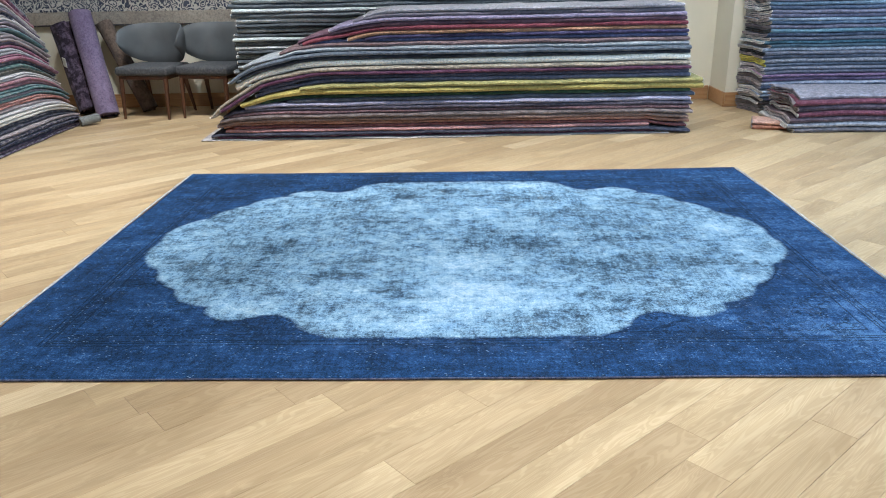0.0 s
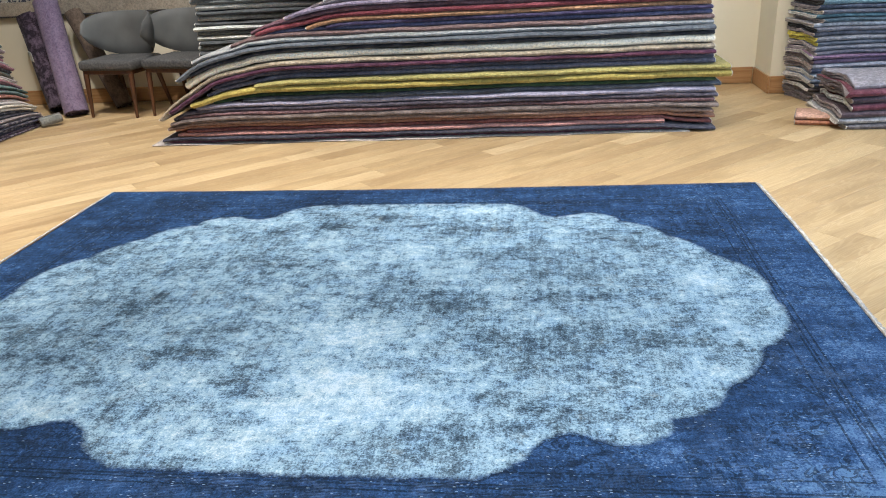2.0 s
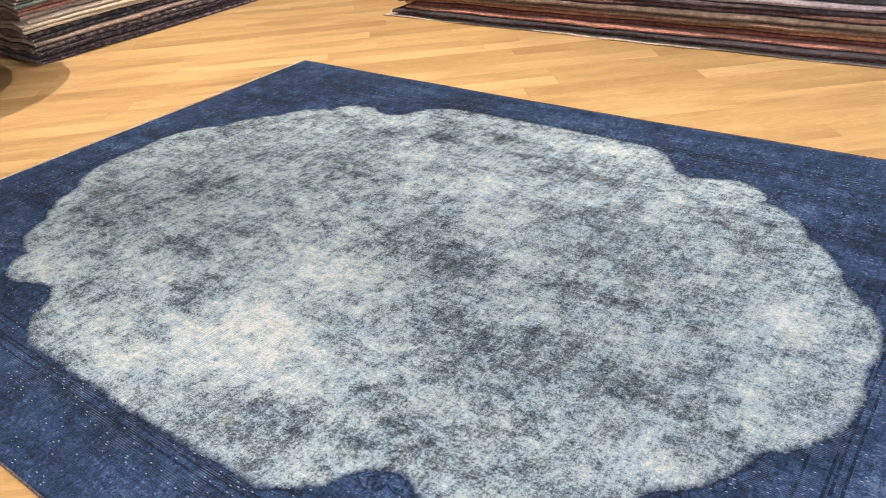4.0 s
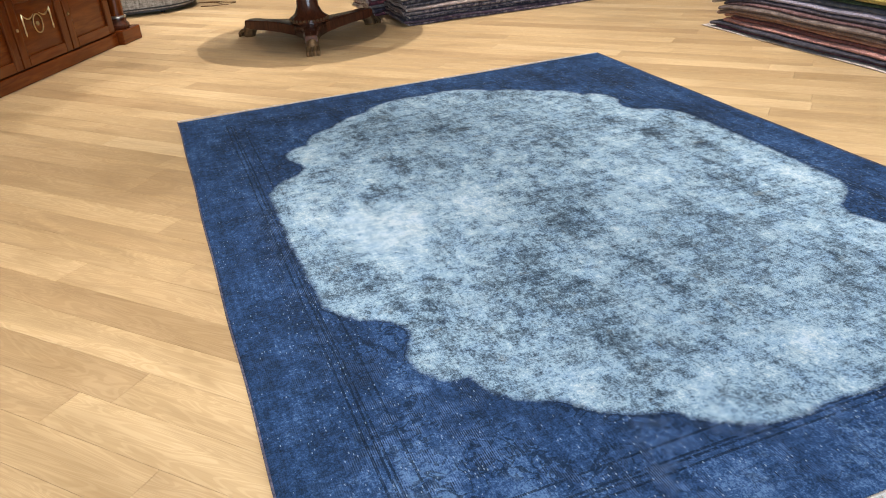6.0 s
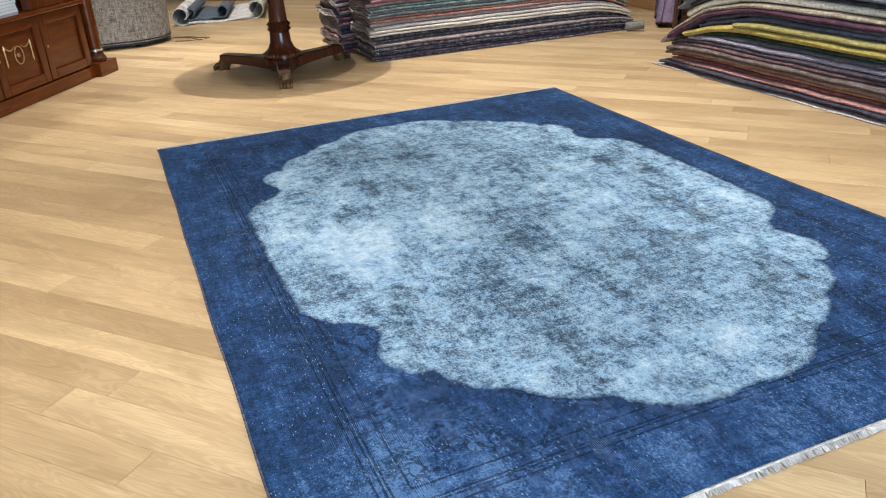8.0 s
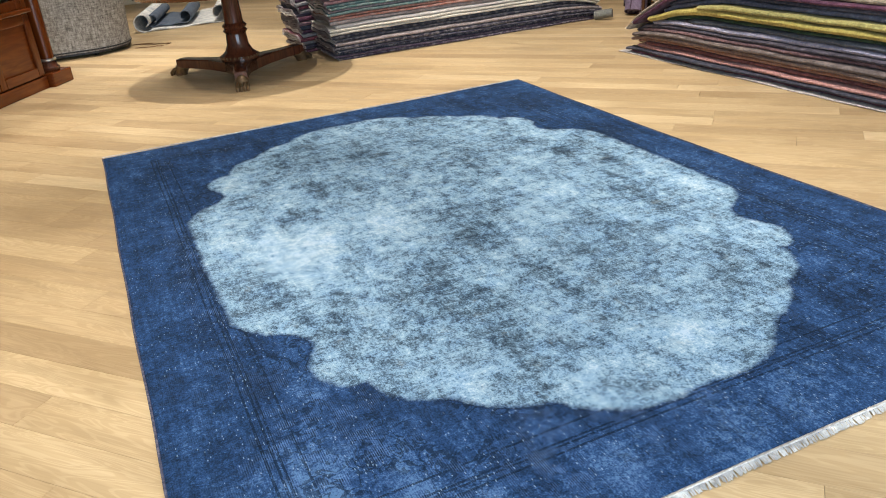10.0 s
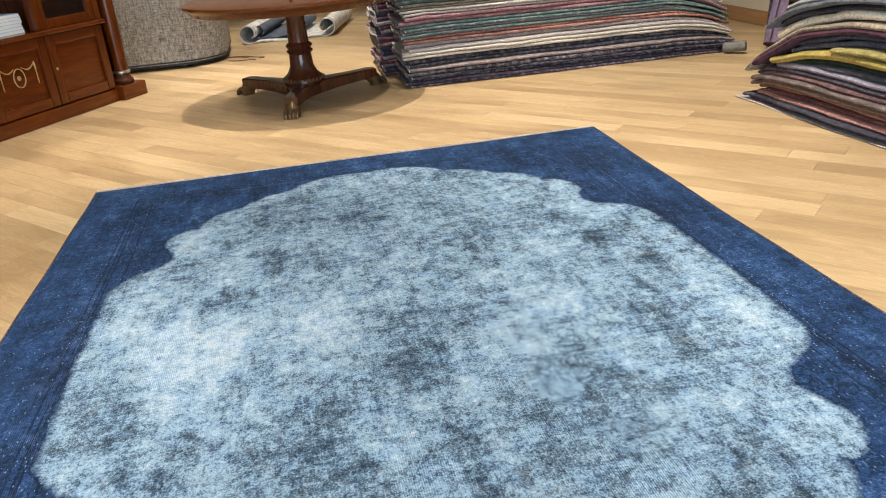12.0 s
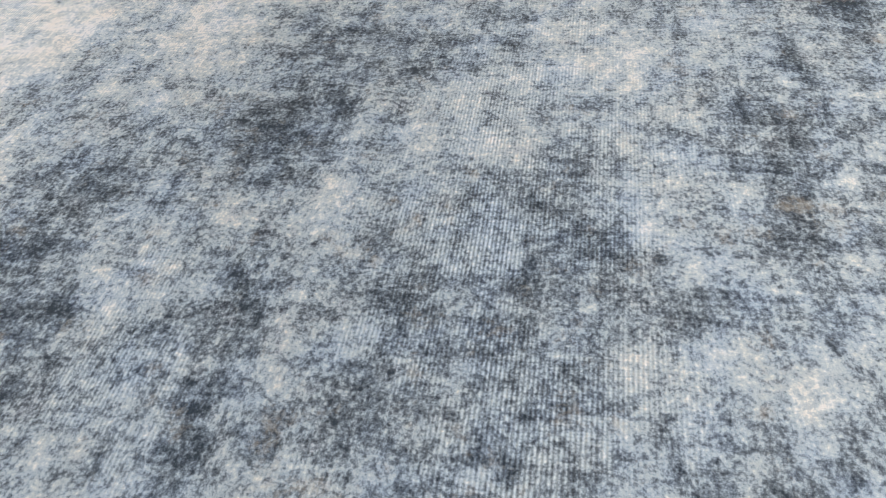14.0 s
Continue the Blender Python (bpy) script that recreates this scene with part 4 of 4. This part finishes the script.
# ---------------------------------------------------------------- pedestal table
def pedestal_table():
    table = thing("pedestal_table", pose(-1.935, 1.262, 0), "round mahogany pedestal table with three carved paw feet", "table")
    part("tabletop", lathe([(0.4, 0.728), (0.76, 0.73), (0.785, 0.735), (0.80, 0.755), (0.815, 0.775), (0.838, 0.785), (0.845, 0.797), (0.84, 0.81), (0.825, 0.816), (0.4, 0.8165)], 64), TABLE_WOOD, table, "polished mahogany round top", True)
    part("column", lathe([(0.165, 0.145), (0.165, 0.175), (0.12, 0.215), (0.095, 0.27), (0.088, 0.36), (0.10, 0.375), (0.108, 0.385), (0.10, 0.395), (0.092, 0.405), (0.104, 0.42), (0.108, 0.43), (0.10, 0.44), (0.082, 0.455), (0.072, 0.66), (0.085, 0.70), (0.12, 0.727)], 32), DARK_MAHOGANY, table, "turned dark mahogany column", True)
    for i in range(28):
        a = 2 * math.pi * i / 28
        part("bead", lathe([(0.004, -0.011), (0.010, -0.006), (0.012, 0.0), (0.010, 0.006), (0.004, 0.011)], 6), BRONZE, table, "", True, pose(0.165 * math.cos(a), 0.165 * math.sin(a), 0.168))
    # the three-lobed platform: concave sides between arms
    for k in range(3):
        a = radians((-11.5, 109.5, 228.5)[k])
        c, s = math.cos(a), math.sin(a)
        bm = bmesh.new()
        rows = []
        for d, w, z0, z1 in ((0.0, 0.16, 0.045, 0.144), (0.12, 0.13, 0.05, 0.144), (0.25, 0.08, 0.055, 0.143), (0.42, 0.06, 0.065, 0.145), (0.58, 0.06, 0.075, 0.15), (0.64, 0.05, 0.085, 0.145)):
            rows.append([bm.verts.new((d * c - q * w * s, d * s + q * w * c, z)) for q, z in ((-1, z0), (1, z0), (1.0, z1 - 0.012), (0.8, z1), (-0.8, z1), (-1.0, z1 - 0.012))])
        for r0, r1 in zip(rows, rows[1:]):
            for i in range(6):
                bm.faces.new((r0[i], r0[(i + 1) % 6], r1[(i + 1) % 6], r1[i]))
        bm.faces.new(rows[0][::-1])
        bm.faces.new(rows[-1])
        part("arm", bm, DARK_MAHOGANY, table, "", True)
        paw = bmesh.new()
        tube([(0.50 * c, 0.50 * s, 0.12), (0.58 * c, 0.58 * s, 0.10), (0.63 * c, 0.63 * s, 0.06), (0.645 * c, 0.645 * s, 0.0)], 0.05, 12, paw, taper=[0.03, 0.055, 0.058, 0.055])
        foot = part("paw_foot", paw, BRONZE, table, "carved gilded paw foot", True)
        for q in (-0.042, -0.014, 0.014, 0.042):
            tx, ty = 0.66 * c - q * s, 0.66 * s + q * c
            toe = tube([(tx - 0.02 * c, ty - 0.02 * s, 0.065), (tx + 0.025 * c, ty + 0.025 * s, 0.055), (tx + 0.055 * c, ty + 0.055 * s, 0.03), (tx + 0.06 * c, ty + 0.06 * s, 0.0)], 0.014, 8, taper=[0.012, 0.016, 0.016, 0.012])
            part("toe", toe, BRONZE, foot, "", True)
    return table


pedestal_table()
papers = thing("paper_sheet", pose(-1.98, 1.25, 0.8185, 0, 0, 20), "white paper sheets lying on the round table", "paper")
part("sheet", boxed(-0.15, 0.15, -0.105, 0.105, 0, 0.004), PAPER, papers)
lamp_base = thing("black_stand", pose(-2.02, 1.25, 0.824), "small black object standing on papers on the table", "stand")
part("foot", lathe([(0.075, 0), (0.078, 0.006), (0.07, 0.016), (0.02, 0.02), (0.018, 0.10), (0.014, 0.30)], 24), BLACK, lamp_base, "", True)


# ---------------------------------------------------------------- mahogany bookcase
def bookcase():
    L, D, H = 2.49, 0.5, 2.3
    m = pose(-2.975, -0.16, 0, 0, 0, math.degrees(math.atan2(-1.04, 1.70)))
    # local x runs along the front, local y goes back into the case from front = 0 (towards minus)
    case = thing("bookcase", m, "tall polished mahogany bookcase with gilt mounts and columns", "bookcase")
    part("plinth", boxed(0.301, L - 0.301, -D, 0.0 - 0.03, 0, 0.11, bevel=0.008), MAHOGANY, case)
    for x in (0.0, L - 0.30):
        part("column_block", boxed(x, x + 0.30, -D, 0.03, 0, 0.125, bevel=0.01), MAHOGANY, case)
        cx = x + 0.15
        column = part("column", lathe([(0.062, 0.24), (0.064, 0.6), (0.06, 1.2), (0.052, 1.9)], 24, centre=(cx, -0.08, 0)), MAHOGANY_UP, case, "", True)
        part("column_base", lathe([(0.078, 0.126), (0.088, 0.14), (0.088, 0.16), (0.07, 0.18), (0.064, 0.215)], 24, centre=(cx, -0.08, 0)), DARK_MAHOGANY, column, "", True)
        part("column_ring", lathe([(0.066, 0.216), (0.075, 0.222), (0.075, 0.234), (0.066, 0.24)], 24, centre=(cx, -0.08, 0)), SILVERED, column, "silvered ring", True)
    part("side_panel", boxed(0.03, 0.06, -D, -0.14, 0.125, H - 0.1), MAHOGANY_UP, case)
    part("side_panel", boxed(L - 0.06, L - 0.03, -D, -0.14, 0.125, H - 0.1), MAHOGANY_UP, case)
    part("back_panel", boxed(0.06, L - 0.06, -D, -D + 0.02, 0.11, H - 0.1), DARK_MAHOGANY, case)
    part("cornice", boxed(-0.04, L + 0.04, -D, 0.05, H - 0.1, H, bevel=0.02), MAHOGANY, case)
    part("ledge", boxed(0.27, L - 0.27, -D + 0.02, -0.01, 0.665, 0.705, bevel=0.012), MAHOGANY, case)
    part("shelf", boxed(0.06, L - 0.06, -D + 0.02, -0.12, 1.15, 1.175, bevel=0.004), MAHOGANY, case)
    bays = 3
    w = (L - 0.60) / bays
    for i in range(bays):
        x = 0.30 + i * w
        part("stile", boxed(x - 0.03, x + 0.03, -0.13, -0.05, 0.706, H - 0.1, bevel=0.006), MAHOGANY_UP, case)
        door = part("door", boxed(x + 0.006, x + w - 0.006, -0.10, -0.06, 0.12, 0.66, bevel=0.004), MAHOGANY, case)
        for a, b, c, d in ((0.006, 0.085, 0.12, 0.66), (w - 0.085, w - 0.006, 0.12, 0.66), (0.086, w - 0.086, 0.12, 0.20), (0.086, w - 0.086, 0.58, 0.66)):
            part("door_frame", boxed(x + a, x + b, -0.0595, -0.036, c, d, bevel=0.006), MAHOGANY_UP if b - a < 0.1 else MAHOGANY, door)
        part("keyhole", lathe([(0.012, 0), (0.012, 0.004), (0.006, 0.006)], 12), GILT, door, "", True, pose(x + w - 0.045, -0.036, 0.40, -90))
        if i != 1:
            continue
        # gilt mount: oval wreath with a swag
        oval = []
        for k in range(25):
            a = 2 * math.pi * k / 24
            oval.append((x + w / 2 + 0.052 * math.cos(a), -0.052, 0.40 + 0.07 * math.sin(a)))
        part("oval_mount", tube(oval, 0.005, 6), GILT, door, "gilt oval wreath mount", True)
        boss = lathe([(0.017, 0), (0.017, 0.005), (0.010, 0.009), (0.004, 0.010)], 16)
        part("rosette", boss, GILT, door, "", True, pose(x + w / 2, -0.0595, 0.40, -90))
        for sgn in (-1, 1):
            sw = [(x + w / 2 + sgn * (0.035 + 0.13 * q), -0.05, 0.475 - 0.035 * math.sin(math.pi * q) + 0.02 * q) for q in (0, 0.2, 0.4, 0.6, 0.8, 1.0)]
            sw += [(x + w / 2 + sgn * 0.165, -0.05, 0.49 - 0.035 * q) for q in (0.5, 1, 2, 3, 4, 4.6)]
            part("swag", tube(sw, 0.007, 6, taper=[0.003, 0.004, 0.006, 0.006, 0.004, 0.005, 0.008, 0.006, 0.005, 0.004, 0.006, 0.002]), GILT, door, "gilt swag mount", True)
    # glazed door of the bay by the column
    x = 0.30
    for a, b, c, d in ((0.03, 0.09, 0.706, 2.05), (w - 0.09, w - 0.03, 0.706, 2.05), (0.09, w - 0.09, 0.706, 0.78), (0.09, w - 0.09, 1.98, 2.05)):
        part("glazing_frame", boxed(x + a, x + b, -0.10, -0.06, c, d, bevel=0.006), MAHOGANY_UP, case)
    pane = part("pane", boxed(x + 0.09, x + w - 0.09, -0.084, -0.08, 0.78, 1.98), GLASS, case, "glass door pane")
    return m, w


case_pose, bay = bookcase()


def book(x, y, z, wd, dp, th, colour):
    b = thing("magazine", case_pose @ pose(x, y, z, 0, 0, random.Random(int(z * 1000)).uniform(-3, 3)), "pale blue paper catalogue in a pile on the bookcase ledge", "magazine", "catalogues on the ledge")
    part("pages", boxed(0, wd, -dp, 0, 0.002, th - 0.002), PAPER, b)
    part("cover", boxed(-0.002, wd + 0.002, -dp, 0.002, th - 0.002, th), plain("cover", colour, 0.4), b)
    part("cover", boxed(-0.002, wd + 0.002, -dp, 0.002, 0, 0.002), plain("cover", colour, 0.4), b)


for pile_x, count in ((1.00, 6), (1.29, 5)):
    for k in range(count):
        book(pile_x + 0.006 * (k % 3), -0.14, 0.7055 + 0.024 * k, 0.27, 0.2, 0.0235, (0.30, 0.48, 0.66) if k % 2 else (0.55, 0.64, 0.70))


# ---------------------------------------------------------------- curved sofa, its back to the room
def curved_sofa():
    sofa = thing("curved_sofa", pose(-0.27, 0.02, 0), "large rounded sofa back covered in worn grey patterned fabric", "sofa")
    m, t, p = nodes_of("distressed_upholstery")
    v = coords(t)
    fx = node(t, "ShaderNodeTexNoise", Scale=14.0, Detail=6.0, Roughness=0.75)
    wire(t, coords(t, (1.0, 1.0, 5.0)), 0, fx, "Vector")
    fz = node(t, "ShaderNodeTexNoise", Scale=15.0, Detail=5.0, Roughness=0.7)
    wire(t, coords(t, (4.0, 4.0, 0.9)), 0, fz, "Vector")
    mx = maths(t, "MULTIPLY", (fx, "Fac"), (fz, "Fac"))
    r = ramp(t, [(0.15, (0.10, 0.09, 0.08)), (0.22, (0.22, 0.20, 0.175)), (0.29, (0.34, 0.315, 0.28)), (0.38, (0.45, 0.43, 0.39))])
    wire(t, mx, 0, r, 0)
    wire(t, r, 0, p, "Base Color")
    p.inputs["Roughness"].default_value = 0.95
    bump(t, p, (mx, 0), 0.3, 0.004)
    plan = [(-3.88, -1.9)] + [(-3.88, -1.9 + 0.2 * i) for i in range(1, 10)]
    rad = 0.45
    for i in range(13):
        a = radians(90 * i / 12)
        plan.append((-3.88 - rad + rad * math.cos(a), 0.05 + rad * math.sin(a)))
    plan += [(-4.33 - 0.2 * i, 0.50 - 0.0 * i) for i in range(1, 5)]
    thick = 0.22
    for name, z0, z1, inset, mat in (("upholstery", 0.055, 1.05, 0.0, m), ("base_rail", 0.03, 0.053, 0.03, BLACK)):
        bm = bmesh.new()
        prof = [(inset, z0), (inset - 0.0, z0 + 0.02), (inset - 0.02, (z0 + z1) / 2), (inset, z1 - 0.06), (inset + 0.05, z1), (thick - 0.05, z1), (thick, z1 - 0.06), (thick, z0)] if name == "upholstery" else [(inset, z0), (inset, z1), (thick, z1), (thick, z0)]
        rows = []
        for i, (x, y) in enumerate(plan):
            a, b = Vector(plan[max(i - 1, 0)]), Vector(plan[min(i + 1, len(plan) - 1)])
            d = (b - a).normalized()
            nrm = Vector((-d.y, d.x))
            rows.append([bm.verts.new((x + nrm.x * u, y + nrm.y * u, z)) for u, z in prof])
        n = len(prof)
        for r0, r1 in zip(rows, rows[1:]):
            for i in range(n):
                bm.faces.new((r0[i], r0[(i + 1) % n], r1[(i + 1) % n], r1[i]))
        bm.faces.new(rows[0][::-1])
        bm.faces.new(rows[-1])
        part(name, bm, mat, sofa, "worn grey patterned upholstery" if name == "upholstery" else "black base rail", True)
    part("piping", tube([(x + 0.004, y, 0.075) for x, y in plan], 0.008, 6), BLACK, sofa, "dark piping", True)
    for x, y in ((-4.00, 0.10), (-4.05, -1.7), (-4.9, 0.38)):
        part("foot", lathe([(0.02, 0), (0.024, 0.004), (0.026, 0.031)], 12), BLACK, sofa, "", True, pose(x, y, 0))
    # seat on the far side
    part("seat", boxed(-4.85, -4.11, -1.88, 0.24, 0.1, 0.44, bevel=0.05, seg=4), m, sofa, "", True)
    return sofa


curved_sofa()

cable_pts = []
for i in range(60):
    a = i / 59
    turn = a * 4.6 * math.pi
    cable_pts.append((-4.05 + 0.17 * math.sin(turn * 0.5) + 0.05 * math.cos(turn * 1.1), 0.50 + 0.38 * abs(math.sin(turn * 0.36)) * (0.6 + 0.4 * a) + 0.02 * math.sin(turn * 2), 0.006))
flex = thing("power_cable", pose(-0.29, 0.03, 0), "thin brown cable looped on the oak floor", "cable")
part("flex", tube(cable_pts, 0.005, 6), CABLE, flex, "", True)


# ---------------------------------------------------------------- loosely rolled rug far off in the west
def loose_roll(m, width, radius, length, colour, inner, label):
    rug = thing("loose_rolled_rug", m, label, "rug", "loose rolled rugs")
    line = []
    for i in range(22):
        a = radians(330 - 330 * i / 21)
        line.append((radius + radius * (0.55 + 0.45 * i / 21) * math.sin(a) * -1, radius + radius * (0.55 + 0.45 * i / 21) * -math.cos(a)))
    for i in range(1, 10):
        line.append((radius + (width - 2 * radius) * i / 10, 0.004 + 0.01 * math.sin(i)))
    for i in range(20):
        a = radians(330 * i / 19)
        line.append((width - radius + radius * (1 - 0.4 * i / 19) * math.sin(a), radius - radius * (1 - 0.4 * i / 19) * math.cos(a)))
    th = 0.012
    up = []
    for i, (y, z) in enumerate(line):
        a, b = line[max(i - 1, 0)], line[min(i + 1, len(line) - 1)]
        d = Vector((b[0] - a[0], b[1] - a[1])).normalized()
        up.append((y - d.y * th, z + d.x * th))
    loop = line + up[::-1]

    def st(s):
        return lambda u, w: (-s, u + 0.25 * s, max(w, 0.001))

    part("roll", extrude_section(loop, [st(length * i / 6) for i in range(7)]), fabric("wool", colour, inner, 0.5, 10), rug, "", True)


loose_roll(pose(-5.45, 0.61, 0), 1.2, 0.125, 1.5, (222, 220, 214), (140, 150, 162), "pale grey and blue loosely rolled rug on the floor")
loose_roll(pose(-5.60, 0.78, 0.03), 0.58, 0.09, 1.2, (104, 116, 134), (60, 74, 96), "dark blue rug rolled inside another")

# ---------------------------------------------------------------- oak plank floor, last
ANGLE = 42.25
PW = 0.156
# known butt joints of the boards
JOINTS = [(1.489, -0.113), (1.996, -0.11), (1.759, -0.522), (2.672, -0.504), (1.462, -0.148), (2.651, -0.544), (3.153, -0.299), (4.158, 1.436), (1.72, 3.32)]
floor = thing("floor", pose(0, 0, 0), "wide honey oak planks laid diagonally", "floor", kind="structure")
part("subfloor", boxed(X0 - T, X1 + T, Y0 - T, Y1 + T, -0.05, -0.0135), SUBFLOOR, floor)


def plank_mesh(bm, x0, x1, y0, y1):
    e, b = 0.0004, 0.0009
    low = [bm.verts.new(p) for p in ((x0 + e, y0 + e, -0.013), (x1 - e, y0 + e, -0.013), (x1 - e, y1 - e, -0.013), (x0 + e, y1 - e, -0.013))]
    mid = [bm.verts.new(p) for p in ((x0 + e, y0 + e, -0.0012), (x1 - e, y0 + e, -0.0012), (x1 - e, y1 - e, -0.0012), (x0 + e, y1 - e, -0.0012))]
    top = [bm.verts.new(p) for p in ((x0 + b, y0 + b, 0.0), (x1 - b, y0 + b, 0.0), (x1 - b, y1 - b, 0.0), (x0 + b, y1 - b, 0.0))]
    for a, c in ((low, mid), (mid, top)):
        for i in range(4):
            bm.faces.new((a[i], a[(i + 1) % 4], c[(i + 1) % 4], c[i]))
    bm.faces.new(top)


def lay_floor():
    rnd = random.Random(21)
    turn = Matrix.Rotation(radians(ANGLE), 4, "Z")
    back = turn.inverted()
    corners = [back @ Vector((x, y, 0)) for x in (X0, X1) for y in (Y0, Y1)]
    u0, u1 = min(c.x for c in corners), max(c.x for c in corners)
    v0, v1 = min(c.y for c in corners), max(c.y for c in corners)
    lengths = (1.0, 1.3, 1.6, 1.9, 2.2)
    boards = []
    rows = int((v1 - v0) / PW) + 1
    origin = back @ Vector((*JOINTS[0], 0))
    shift = (origin.y - v0) % PW - PW
    known = {}
    for j in JOINTS:
        q = back @ Vector((*j, 0))
        known.setdefault(int((q.y - 0.03 - v0 - shift) // PW), q.x)
    for r in range(rows):
        v = v0 + r * PW + shift
        start = known[r] if r in known else u0 + rnd.uniform(0, 2.0)
        cuts = [start]
        while cuts[0] > u0:
            cuts.insert(0, cuts[0] - rnd.choice(lengths))
        while cuts[-1] < u1:
            cuts.append(cuts[-1] + rnd.choice(lengths))
        for u, after in zip(cuts, cuts[1:]):
            length = round(after - u, 3)
            mid = turn @ Vector((u + length / 2, v + PW / 2, 0))
            if X0 - 0.9 < mid.x < X1 + 0.9 and Y0 - 0.9 < mid.y < Y1 + 0.9:
                boards.append((u, v, length, mid))
    boards.sort(key=lambda b: max(abs(b[3].x - 1.4) / 1.25, abs(b[3].y - 1.2)))
    shared = {}
    for u, v, length, mid in boards[:300]:
        if length not in shared:
            bm = bmesh.new()
            plank_mesh(bm, 0, length, 0, PW)
            shared[length] = finish(bm, "plank", OAK)
        ob = new("plank", shared[length])
        ob.parent = floor
        ob.matrix_basis = turn @ pose(u, v, rnd.uniform(-0.0001, 0.0001))
    bm = bmesh.new()
    for u, v, length, mid in boards[300:]:
        plank_mesh(bm, u, u + length, v, v + PW)
    for point, normal in (((X0 - T, 0, 0), (-1, 0, 0)), ((X1 + T, 0, 0), (1, 0, 0)), ((0, Y0 - T, 0), (0, -1, 0)), ((0, Y1 + T, 0), (0, 1, 0))):
        bmesh.ops.bisect_plane(bm, geom=bm.verts[:] + bm.edges[:] + bm.faces[:], plane_co=back @ Vector(point), plane_no=back.to_3x3() @ Vector(normal), clear_outer=True)
    rest = part("far_planks", bm, OAK_FAR, floor)
    rest.matrix_basis = turn
    tagged(rest, "oak planks further off", kind="stuff")


lay_floor()
